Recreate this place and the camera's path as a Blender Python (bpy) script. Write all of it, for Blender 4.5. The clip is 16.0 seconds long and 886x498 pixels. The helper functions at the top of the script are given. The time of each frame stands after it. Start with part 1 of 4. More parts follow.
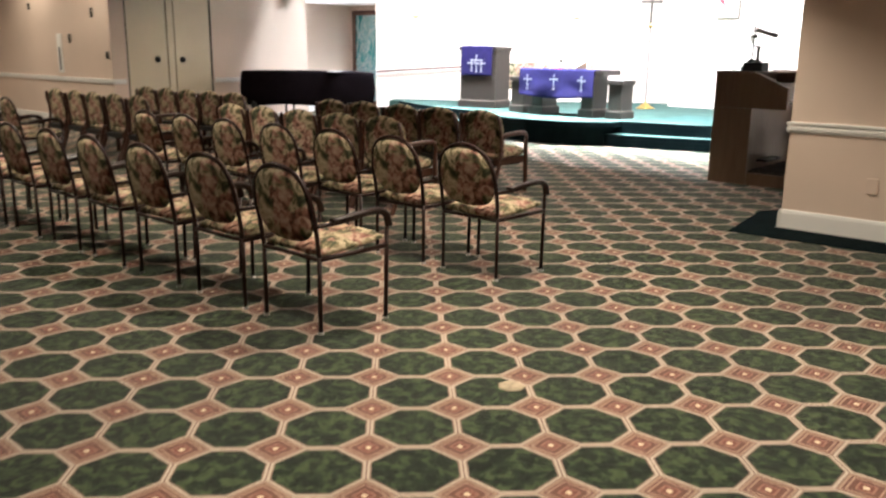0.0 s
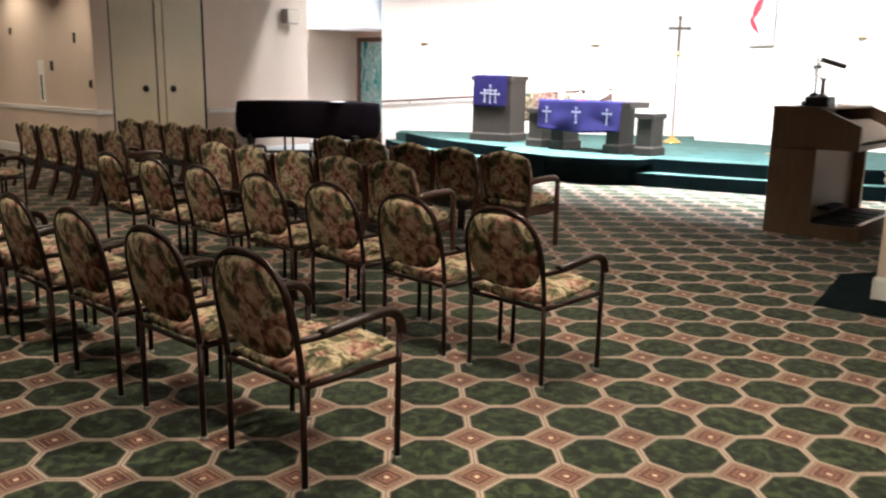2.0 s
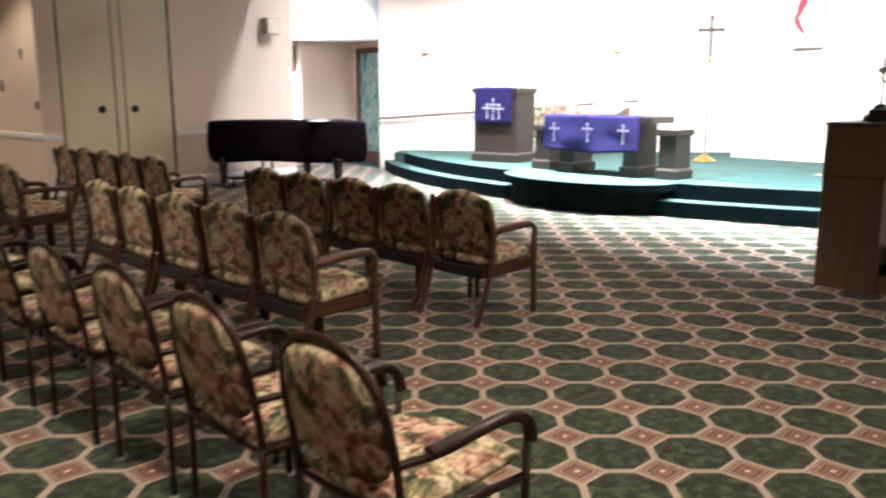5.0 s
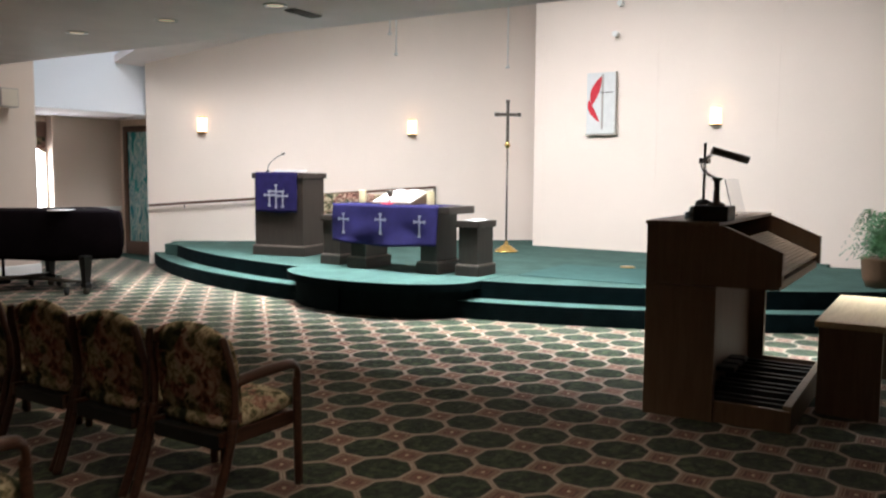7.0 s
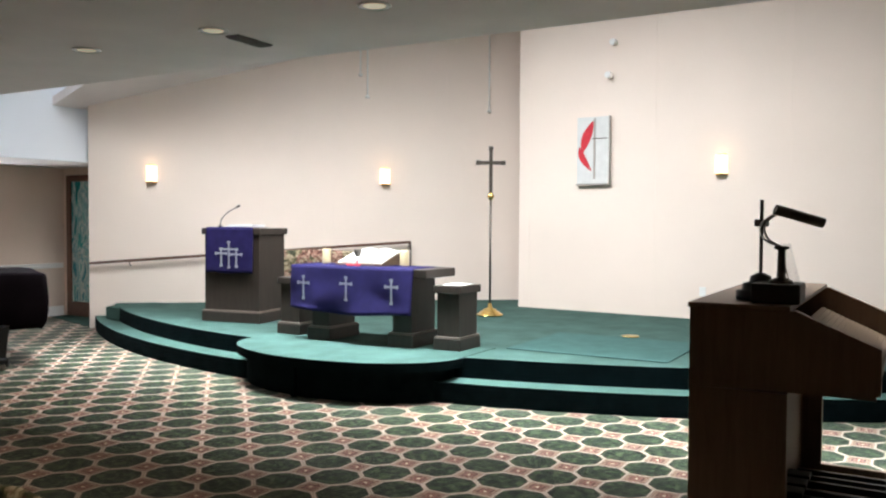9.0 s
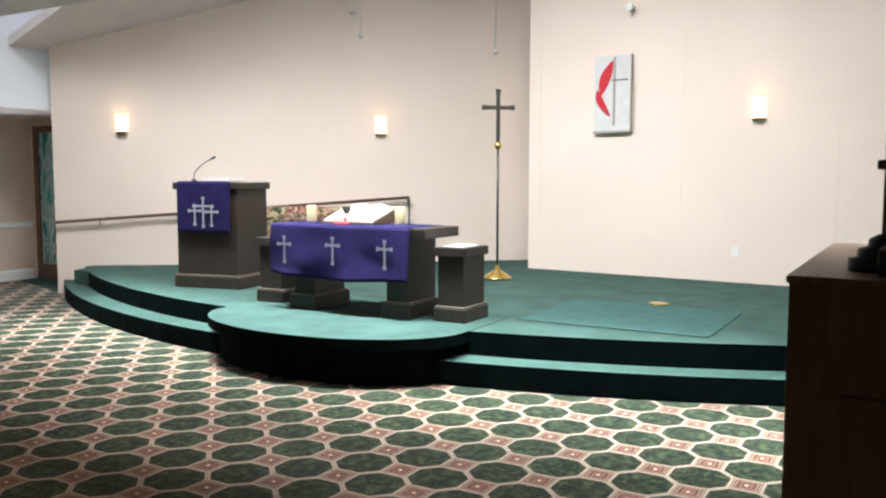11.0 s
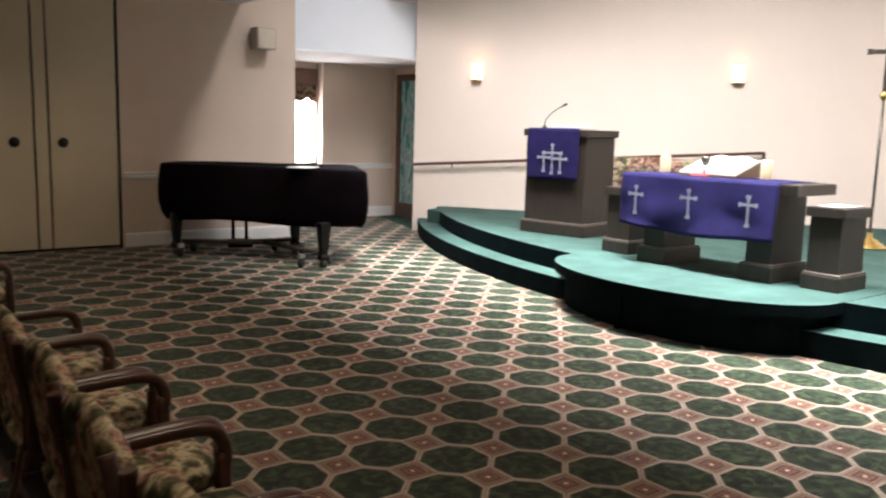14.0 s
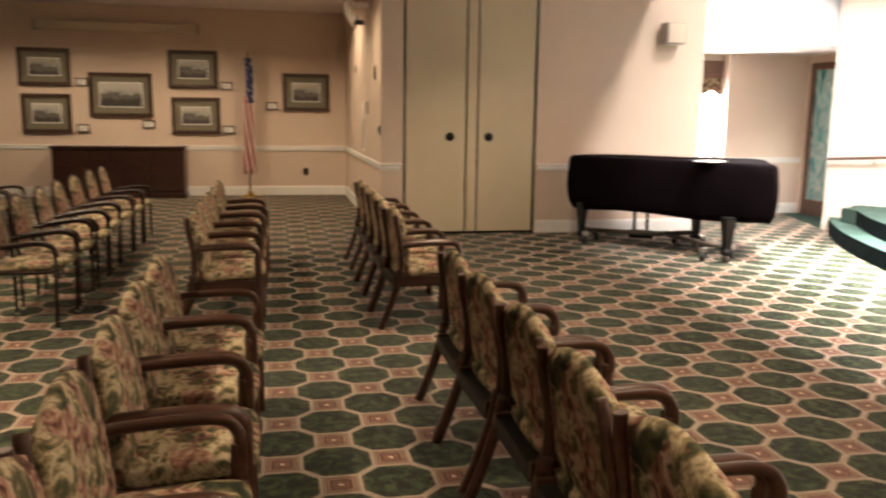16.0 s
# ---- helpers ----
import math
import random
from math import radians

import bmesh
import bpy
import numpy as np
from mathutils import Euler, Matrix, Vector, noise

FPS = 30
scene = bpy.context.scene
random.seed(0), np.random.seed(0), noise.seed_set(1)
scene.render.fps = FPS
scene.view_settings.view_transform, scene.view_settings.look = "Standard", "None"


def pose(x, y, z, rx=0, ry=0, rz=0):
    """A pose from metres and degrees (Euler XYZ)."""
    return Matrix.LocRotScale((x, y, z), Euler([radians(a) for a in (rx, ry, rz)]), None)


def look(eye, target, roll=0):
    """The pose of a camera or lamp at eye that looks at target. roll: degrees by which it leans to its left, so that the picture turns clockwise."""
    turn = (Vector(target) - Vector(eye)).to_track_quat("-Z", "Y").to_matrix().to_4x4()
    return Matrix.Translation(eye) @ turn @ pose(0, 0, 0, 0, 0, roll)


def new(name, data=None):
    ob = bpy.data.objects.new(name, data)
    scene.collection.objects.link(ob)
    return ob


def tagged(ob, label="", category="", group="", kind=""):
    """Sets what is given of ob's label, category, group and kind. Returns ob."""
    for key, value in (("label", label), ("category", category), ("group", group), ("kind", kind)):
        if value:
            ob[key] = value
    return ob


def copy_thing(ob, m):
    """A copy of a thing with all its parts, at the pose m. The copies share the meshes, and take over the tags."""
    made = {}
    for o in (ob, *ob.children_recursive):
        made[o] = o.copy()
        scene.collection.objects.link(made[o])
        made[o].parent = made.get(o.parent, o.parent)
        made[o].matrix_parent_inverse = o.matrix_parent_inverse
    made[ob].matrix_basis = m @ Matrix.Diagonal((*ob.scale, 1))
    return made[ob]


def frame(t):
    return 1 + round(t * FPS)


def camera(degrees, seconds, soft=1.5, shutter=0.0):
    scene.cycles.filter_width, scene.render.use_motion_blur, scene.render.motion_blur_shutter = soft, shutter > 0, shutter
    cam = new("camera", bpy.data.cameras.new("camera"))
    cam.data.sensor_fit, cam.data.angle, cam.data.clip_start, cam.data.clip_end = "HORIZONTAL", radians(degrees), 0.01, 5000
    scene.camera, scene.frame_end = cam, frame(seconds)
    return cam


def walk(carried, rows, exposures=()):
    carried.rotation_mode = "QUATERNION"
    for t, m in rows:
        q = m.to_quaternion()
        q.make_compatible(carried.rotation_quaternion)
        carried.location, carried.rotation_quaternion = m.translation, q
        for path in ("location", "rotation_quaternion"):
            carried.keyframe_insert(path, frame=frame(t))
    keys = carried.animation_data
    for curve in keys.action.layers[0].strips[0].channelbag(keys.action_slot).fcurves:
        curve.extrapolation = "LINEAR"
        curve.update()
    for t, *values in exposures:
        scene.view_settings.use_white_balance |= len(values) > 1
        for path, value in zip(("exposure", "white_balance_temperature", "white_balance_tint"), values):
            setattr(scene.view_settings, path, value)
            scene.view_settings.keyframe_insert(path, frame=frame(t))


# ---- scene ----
cam = camera(56.6, 16.0, soft=2.2, shutter=0.4)
PATH = [
    (0, (-1.135, -2.702, 1.38), (0.31, -1.4, 0.916), 0.7),
    (0.5, (-1.021, -2.41, 1.425), (0.516, -1.195, 1.024), 0.1),
    (1, (-0.772, -2.163, 1.403), (0.784, -0.972, 1.001), -0.4),
    (1.5, (-0.537, -1.975, 1.409), (0.975, -0.734, 0.989), 0.0),
    (2, (-0.283, -1.771, 1.421), (1.165, -0.453, 1.018), 0.9),
    (2.5, (-0.017, -1.677, 1.409), (1.289, -0.214, 1.016), 1.6),
    (3, (0.285, -1.603, 1.404), (1.391, 0.01, 0.984), 2.1),
    (3.5, (0.559, -1.468, 1.401), (1.609, 0.178, 0.966), 1.3),
    (4, (0.848, -1.345, 1.409), (1.96, 0.261, 0.981), 0.9),
    (4.5, (1.209, -1.22, 1.436), (2.429, 0.31, 1.022), 0.8),
    (5, (1.507, -1.044, 1.444), (2.89, 0.351, 1.069), -0.1),
    (5.2, (1.654, -0.954, 1.42), (3.109, 0.371, 1.057), -0.1),
    (7.3, (2.945, -0.215, 1.553), (4.655, 0.81, 1.405), 0.6),
    (7.5, (3.08, -0.146, 1.587), (4.794, 0.878, 1.476), 0.9),
    (8, (3.345, -0.007, 1.6), (5.055, 1.028, 1.536), 1.0),
    (8.5, (3.608, 0.196, 1.611), (5.327, 1.216, 1.558), 0.3),
    (9, (3.872, 0.368, 1.595), (5.6, 1.372, 1.528), 0.3),
    (11.3, (4.862, 1.005, 1.548), (6.574, 2.02, 1.35), 0.1),
    (11.5, (4.862, 1.058, 1.549), (6.563, 2.088, 1.336), 0.3),
    (12, (4.865, 1.098, 1.545), (6.503, 2.22, 1.303), 0.9),
    (12.5, (4.866, 1.157, 1.53), (6.414, 2.398, 1.277), 0.9),
    (13, (4.864, 1.153, 1.527), (6.31, 2.509, 1.264), 1.1),
    (13.5, (4.849, 1.189, 1.504), (6.186, 2.651, 1.231), 1.5),
    (14, (4.772, 1.213, 1.476), (5.982, 2.779, 1.186), 1.6),
    (14.5, (4.626, 1.172, 1.486), (5.722, 2.816, 1.175), 1.9),
    (15, (4.482, 1.103, 1.459), (5.422, 2.837, 1.129), 2.5),
    (15.5, (4.379, 1.038, 1.496), (5.078, 2.88, 1.152), 1.9),
    (16, (4.433, 1.05, 1.491), (4.826, 2.983, 1.165), 0.8),
]
walk(cam, [(t, look(eye, target, roll)) for t, eye, target, roll in PATH],
     [(0, 1.6, 5850, 6), (0.7, 1.25, 5850, 6), (1, 1.15, 5850, 6), (2, 1.2, 5900, 6), (4, 1.4, 5900, 8), (5.2, 1.45, 5950, 8), (7.3, -0.16, 6200, 6), (9.2, -0.06, 6150, 4),
      (11.3, -0.1, 6250, 4), (13, -0.08, 6300, 6), (14.5, 0.45, 6650, 10), (15.2, 0.9, 7000, 11), (16, 1.6, 7400, 12)])

# ---- world and lights ----
world = bpy.data.worlds.new("world")
scene.world = world
world.use_nodes = True
wn = world.node_tree
sky = wn.nodes.new("ShaderNodeTexSky")
sky.sky_type, sky.sun_disc = "NISHITA", False
sky.sun_elevation, sky.sun_rotation = radians(50), radians(200)
wn.links.new(sky.outputs[0], wn.nodes["Background"].inputs[0])
wn.nodes["Background"].inputs[1].default_value = 0.12


def lamp(name, kind, energy, m, color=(1, 1, 1), **kw):
    d = bpy.data.lights.new(name, kind)
    d.energy, d.color = energy, color
    for k, v in kw.items():
        if k == "size":
            d.shape, d.size, d.size_y = "RECTANGLE", v[0], v[1]
        elif k == "spread":
            d.spread = radians(v)
        elif k == "radius":
            d.shadow_soft_size = v
        elif k == "spot":
            d.spot_size, d.spot_blend = radians(v), 0.6
    ob = new(name, d)
    ob.matrix_world = m
    return ob


SKY_X0, SKY_X1, SKY_Y0, SKY_Y1, SKY_Z = 9.72, 10.40, -1.5, 9.5, 5.3
lamp("skylight_daylight", "AREA", 480, pose((SKY_X0 + SKY_X1) / 2, (2.0 + 8.2) / 2, SKY_Z - 0.12, 0, -19, 0),
     (1.0, 0.96, 0.98), size=(SKY_X1 - SKY_X0, 8.2 - 2.0), spread=132)
# straight-down light of the zenith through the skylight shaft
lamp("skylight_zenith", "AREA", 290, pose((SKY_X0 + SKY_X1) / 2, (SKY_Y0 + SKY_Y1) / 2, SKY_Z + 0.01, 0, 0, 0),
     (0.87, 0.96, 1.0), size=(SKY_X1 - SKY_X0, SKY_Y1 - SKY_Y0), spread=31)
lamp("window_daylight", "AREA", 30, pose(11.0, 12.98, 1.45, -90, 0, 0), (0.95, 0.97, 1.0), size=(0.33, 1.1))

# ---- materials ----
class Nodes:
    def __init__(self, name, rough=0.6, metal=0.0, color=(0.5, 0.5, 0.5)):
        self.m = bpy.data.materials.new(name)
        self.m.use_nodes = True
        self.t = self.m.node_tree
        self.b = self.t.nodes["Principled BSDF"]
        self.b.inputs["Roughness"].default_value = rough
        self.b.inputs["Metallic"].default_value = metal
        self.b.inputs["Base Color"].default_value = (*color, 1)
        self.co = self.t.nodes.new("ShaderNodeTexCoord")

    def put(self, socket, v):
        if hasattr(v, "is_linked"):
            self.t.links.new(v, socket)
        elif isinstance(v, (tuple, list)):
            socket.default_value = (*v, 1) if len(v) == 3 and len(socket.default_value) == 4 else v
        else:
            socket.default_value = v

    def math(self, op, a, b=0.0, c=0.0):
        n = self.t.nodes.new("ShaderNodeMath")
        n.operation = op
        for s, v in zip(n.inputs, (a, b, c)):
            self.put(s, v)
        return n.outputs[0]

    def noise(self, scale, detail=4, rough=0.55, vec=None, dist=0.0):
        n = self.t.nodes.new("ShaderNodeTexNoise")
        n.inputs["Scale"].default_value, n.inputs["Detail"].default_value = scale, detail
        n.inputs["Roughness"].default_value, n.inputs["Distortion"].default_value = rough, dist
        self.t.links.new(vec or self.co.outputs["Object"], n.inputs["Vector"])
        return n.outputs[0]

    def ramp(self, fac, *stops, step=False):
        n = self.t.nodes.new("ShaderNodeValToRGB")
        e = n.color_ramp.elements
        if step:
            n.color_ramp.interpolation = "CONSTANT"
        while len(e) < len(stops):
            e.new(0.5)
        for el, (p, c) in zip(e, stops):
            el.position, el.color = p, (*c, 1)
        self.put(n.inputs[0], fac)
        return n.outputs[0]

    def mix(self, fac, a, b, blend="MIX"):
        n = self.t.nodes.new("ShaderNodeMix")
        n.data_type, n.blend_type = "RGBA", blend
        self.put(n.inputs[0], fac), self.put(n.inputs[6], a), self.put(n.inputs[7], b)
        return n.outputs[2]

    def color(self, v):
        self.put(self.b.inputs["Base Color"], v)

    def bump(self, h, strength=0.2, dist=0.01):
        n = self.t.nodes.new("ShaderNodeBump")
        n.inputs["Strength"].default_value, n.inputs["Distance"].default_value = strength, dist
        self.put(n.inputs["Height"], h)
        self.t.links.new(n.outputs[0], self.b.inputs["Normal"])

    def stretched(self, x, y, z):
        n = self.t.nodes.new("ShaderNodeMapping")
        n.inputs["Scale"].default_value = (x, y, z)
        self.t.links.new(self.co.outputs["Object"], n.inputs[0])
        return n.outputs[0]


def plain(name, color, rough=0.6, metal=0.0, vary=0.12, scale=6.0, bump=0.05, fine=150.0):
    n = Nodes(name, rough, metal)
    low = tuple(c * (1 - vary) for c in color)
    high = tuple(min(1, c * (1 + vary)) for c in color)
    n.color(n.ramp(n.noise(scale, 5), (0.3, low), (0.7, high)))
    if bump:
        n.bump(n.noise(fine, 3), bump, 0.004)
    n.put(n.b.inputs["Roughness"], n.math("MULTIPLY_ADD", n.noise(scale * 3, 3), 0.2, rough - 0.1))
    if rough >= 0.8:
        n.b.inputs["Specular IOR Level"].default_value = 0.03 if rough > 0.9 else 0.15
    elif max(color) < 0.03:
        n.b.inputs["Specular IOR Level"].default_value = 0.25
    return n.m


def wood(name, dark, light, rough=0.45, axis="z", scale=1.0):
    n = Nodes(name, rough)
    k = 14 * scale
    v = n.stretched(k if axis != "x" else 1.2, k if axis != "y" else 1.2, k if axis != "z" else 1.2)
    g = n.noise(2.2, 6, 0.65, v, 0.6)
    n.color(n.ramp(g, (0.3, dark), (0.72, light)))
    n.bump(g, 0.08, 0.004)
    n.b.inputs["Roughness"].default_value = rough
    return n.m


PITCH = 0.33


def carpet_pattern():
    """Octagons of mottled green on a salmon ground, with framed diamonds at their corners."""
    n = Nodes("patterned_carpet", 0.95)
    sep = n.t.nodes.new("ShaderNodeSeparateXYZ")
    n.t.links.new(n.co.outputs["Object"], sep.inputs[0])
    x, y = sep.outputs[0], sep.outputs[1]
    k = math.sqrt(0.5) / PITCH
    wob = n.math("MULTIPLY_ADD", n.noise(60, 2), 0.02, -0.01)
    u = n.math("ADD", n.math("MULTIPLY", n.math("SUBTRACT", x, y), k), wob)
    v = n.math("ADD", n.math("MULTIPLY", n.math("ADD", x, y), k), wob)
    a = n.math("ABSOLUTE", n.math("SUBTRACT", u, n.math("ROUND", u)))
    b = n.math("ABSOLUTE", n.math("SUBTRACT", v, n.math("ROUND", v)))
    s = n.math("ADD", a, b)
    low = n.math("MINIMUM", a, b)
    # distance into the octagon
    inside = n.math("MINIMUM", n.math("SUBTRACT", low, 0.046), n.math("MULTIPLY", n.math("SUBTRACT", s, 0.38), 0.7))
    leaf = n.noise(19, 4, 0.6, None, 0.6)
    green = n.ramp(leaf, (0.40, (0.007, 0.010, 0.006)), (0.50, (0.016, 0.0255, 0.0135)), (0.62, (0.055, 0.076, 0.034)))
    salmon = n.ramp(n.noise(40, 3), (0.3, (0.19, 0.13, 0.10)), (0.7, (0.27, 0.185, 0.15)))
    cream = (0.43, 0.365, 0.30)
    dia = n.ramp(s, (0.0, (0.62, 0.5, 0.36)), (0.042, (0.15, 0.055, 0.042)), (0.095, (0.29, 0.155, 0.115)), (0.125, (0.13, 0.06, 0.045)),
                 (0.20, (0.36, 0.24, 0.18)), (0.225, (0.15, 0.075, 0.057)), (0.265, (0.32, 0.22, 0.165)), (0.29, (0.23, 0.14, 0.105)), step=True)
    field = n.mix(n.math("LESS_THAN", s, 0.30), salmon, dia)
    line = n.math("LESS_THAN", n.math("ABSOLUTE", n.math("ADD", inside, 0.024)), 0.0125)
    field = n.mix(n.math("MULTIPLY", line, n.math("GREATER_THAN", s, 0.27)), field, cream)
    edge = n.math("SMOOTH_MIN", n.math("MAXIMUM", n.math("MULTIPLY", inside, 90), 0.0), 1.0, 0.0)
    col = n.mix(edge, field, green)
    dirt = n.ramp(n.noise(0.9, 4), (0.35, (0.78, 0.78, 0.78)), (0.7, (1.05, 1.03, 1.0)))
    n.color(n.mix(1.0, col, dirt, "MULTIPLY"))
    n.bump(n.noise(420, 2), 0.35, 0.004)
    n.b.inputs["Sheen Weight"].default_value, n.b.inputs["Sheen Roughness"].default_value = 0.13, 0.5
    n.b.inputs["Specular IOR Level"].default_value = 0.1
    return n.m


def tapestry(name="floral_tapestry"):
    """Woven flowers: a cream and gold ground with olive leaves, rose blooms and dark gaps."""
    n = Nodes(name, 0.85)
    a, b = n.noise(10.0, 5, 0.62, None, 0.5), n.noise(6.5, 4, 0.55, None, 0.5)
    base = n.ramp(a, (0.36, (0.022, 0.027, 0.017)), (0.45, (0.085, 0.085, 0.045)), (0.50, (0.24, 0.185, 0.11)), (0.55, (0.50, 0.42, 0.29)), (0.60, (0.20, 0.165, 0.09)), (0.66, (0.06, 0.068, 0.04)))
    rose = n.ramp(n.noise(19, 3, 0.5, None, 1.0), (0.40, (0.07, 0.028, 0.022)), (0.5, (0.27, 0.125, 0.095)), (0.61, (0.46, 0.33, 0.25)))
    n.color(n.mix(n.ramp(b, (0.495, (0, 0, 0)), (0.53, (0.9, 0.9, 0.9))), base, rose))
    n.bump(n.noise(300, 2), 0.3, 0.003)
    n.b.inputs["Specular IOR Level"].default_value = 0.15
    return n.m


def marble_glass():
    n = Nodes("stained_glass", 0.15)
    v = n.stretched(3.0, 3.0, 0.7)
    w = n.noise(2.6, 2, 0.4, v, 1.5)
    n.color(n.ramp(w, (0.30, (0.02, 0.18, 0.2)), (0.42, (0.05, 0.36, 0.36)), (0.47, (0.6, 0.72, 0.7)), (0.53, (0.1, 0.36, 0.42)),
                   (0.6, (0.55, 0.66, 0.62)), (0.68, (0.04, 0.24, 0.3))))
    n.b.inputs["Roughness"].default_value = 0.12
    return n.m


M = {
    "carpet": carpet_pattern(),
    "green": plain("green_carpet", (0.05, 0.088, 0.076), 0.95, vary=0.2, scale=3, bump=0.35, fine=380),
    # dark green carpet; the shade on upright faces is put into this near-black
    "riser": plain("dark_green_carpet_shaded", (0.004, 0.008, 0.009), 0.95, vary=0.25, scale=5, bump=0.3, fine=380),
    "wall": plain("cream_vinyl_wall", (0.66, 0.535, 0.44), 0.7, vary=0.03, scale=1.2, bump=0.12, fine=240),
    "wall_pale": plain("pale_cream_wall", (0.80, 0.685, 0.595), 0.75, vary=0.025, scale=0.9, bump=0.1, fine=240),
    "white": plain("white_paint", (0.80, 0.79, 0.76), 0.45, vary=0.03, scale=3, bump=0.03),
    "ceiling": plain("ceiling_paint", (0.80, 0.735, 0.73), 0.85, vary=0.04, scale=2, bump=0.25, fine=90),
    # white paint with the skylight's bluish cast put into the colour
    "header": plain("white_header_skylight_tint", (0.80, 0.83, 0.88), 0.6, vary=0.02, scale=1),
    "door": plain("ivory_door_laminate", (0.62, 0.54, 0.39), 0.42, vary=0.03, scale=2, bump=0.03),
    "door_edge": plain("brown_door_edge", (0.13, 0.085, 0.05), 0.5),
    "black": plain("black_cloth_cover", (0.006, 0.004, 0.005), 0.92, vary=0.3, scale=4, bump=0.3, fine=260),
    "ebony": plain("ebony_lacquer", (0.004, 0.0035, 0.0035), 0.4, bump=0),
    "frame_metal": plain("bronze_painted_steel", (0.018, 0.0075, 0.0055), 0.34, 0.15, vary=0.2, scale=20, bump=0.02),
    "arm_pad": plain("dark_brown_arm_pad", (0.02, 0.012, 0.01), 0.35, vary=0.2, bump=0.03),
    "chair_wood": wood("walnut_chair_wood", (0.03, 0.0115, 0.007), (0.085, 0.035, 0.021), 0.36, "x", 2.0),
    "fabric": tapestry(),
    "oak": wood("weathered_oak_veneer", (0.027, 0.0185, 0.0145), (0.042, 0.030, 0.023), 0.5),
    "oak_trim": plain("oak_moulding_edge", (0.13, 0.10, 0.08), 0.5, vary=0.1, scale=14),
    "organ_wood": wood("honey_oak_organ", (0.115, 0.07, 0.041), (0.165, 0.104, 0.063), 0.45),
    "bench_top": wood("light_oak_bench_top", (0.34, 0.24, 0.14), (0.48, 0.36, 0.22), 0.4, "x"),
    "purple": plain("purple_altar_cloth", (0.015, 0.011, 0.062), 0.8, vary=0.18, scale=9, bump=0.25, fine=280),
    "silver": plain("silver_embroidery", (0.30, 0.30, 0.34), 0.5, vary=0.12, scale=60, bump=0.2),
    "brass": plain("polished_brass", (0.72, 0.50, 0.17), 0.22, 1.0, vary=0.08),
    "bronze": plain("dark_bronze_metal", (0.10, 0.085, 0.07), 0.4, 0.8, vary=0.15),
    "rail": wood("brown_handrail", (0.085, 0.04, 0.025), (0.16, 0.08, 0.05), 0.4, "x"),
    "paper": plain("white_page", (0.82, 0.80, 0.76), 0.7, vary=0.03, scale=30),
    "red": plain("red_fabric", (0.52, 0.02, 0.035), 0.75, vary=0.12, scale=20),
    "wax": plain("ivory_wax", (0.70, 0.58, 0.34), 0.5, vary=0.04),
    "leaf": plain("green_leaf", (0.05, 0.15, 0.05), 0.45, vary=0.45, scale=14, bump=0.0),
    "basket": wood("brown_wicker", (0.10, 0.055, 0.03), (0.24, 0.14, 0.08), 0.7, "x", 4),
    "pic_frame": wood("dark_walnut_frame", (0.03, 0.016, 0.01), (0.075, 0.04, 0.024), 0.4, "x"),
    "mat": plain("grey_green_picture_mat", (0.20, 0.185, 0.14), 0.8, vary=0.06),
    "mahogany": wood("dark_mahogany", (0.018, 0.007, 0.005), (0.045, 0.018, 0.012), 0.35, "x"),
    "grey": plain("grey_plastic", (0.34, 0.31, 0.27), 0.5, vary=0.05),
    "dark": plain("black_plastic", (0.02, 0.02, 0.02), 0.45, vary=0.2),
    "steel": plain("satin_nickel", (0.5, 0.48, 0.45), 0.35, 1.0),
    "glass_art": marble_glass(),
    "valance": tapestry("gold_floral_valance"),
    "flag_red": plain("flag_red_cloth", (0.34, 0.03, 0.03), 0.8),
    "flag_white": plain("flag_white_cloth", (0.62, 0.58, 0.52), 0.8),
    "flag_blue": plain("flag_blue_cloth", (0.03, 0.035, 0.10), 0.8),
    "screen": plain("cream_screen_case", (0.60, 0.52, 0.41), 0.5, vary=0.03),
    "panel": plain("grey_white_fabric_panel", (0.62, 0.62, 0.60), 0.7, vary=0.06, scale=12),
    "vent": plain("dusty_grey_vent", (0.10, 0.09, 0.085), 0.6),
}


def photo_material():
    n = Nodes("old_landscape_print", 0.35)
    sep = n.t.nodes.new("ShaderNodeSeparateXYZ")
    n.t.links.new(n.co.outputs["Object"], sep.inputs[0])
    h = n.math("ADD", n.math("MULTIPLY", sep.outputs[2], 2.6), n.math("MULTIPLY_ADD", n.noise(9, 6, 0.7), 0.9, 0.05))
    n.color(n.ramp(h, (0.25, (0.06, 0.055, 0.05)), (0.42, (0.17, 0.16, 0.15)), (0.5, (0.08, 0.075, 0.07)), (0.62, (0.38, 0.37, 0.34)), (0.85, (0.5, 0.49, 0.45))))
    return n.m


def glow(name, color, strength):
    n = Nodes(name, 0.4, 0, color)
    n.b.inputs["Emission Color"].default_value = (*color, 1)
    n.b.inputs["Emission Strength"].default_value = strength
    return n.m


M["print"] = photo_material()
M["sconce_glass"] = glow("lit_sconce_glass", (1.0, 0.70, 0.44), 2.5)
M["day"] = glow("bright_overcast_daylight", (0.95, 0.98, 1.0), 4.0)
M["bulb"] = glow("dim_recessed_bulb", (1.0, 0.82, 0.6), 0.25)


def see_through(name, tint=(1, 1, 1), rough=0.02):
    n = Nodes(name, rough, 0, tint)
    n.b.inputs["Transmission Weight"].default_value = 1.0
    n.b.inputs["IOR"].default_value = 1.2
    return n.m


M["glass"] = see_through("clear_glass")

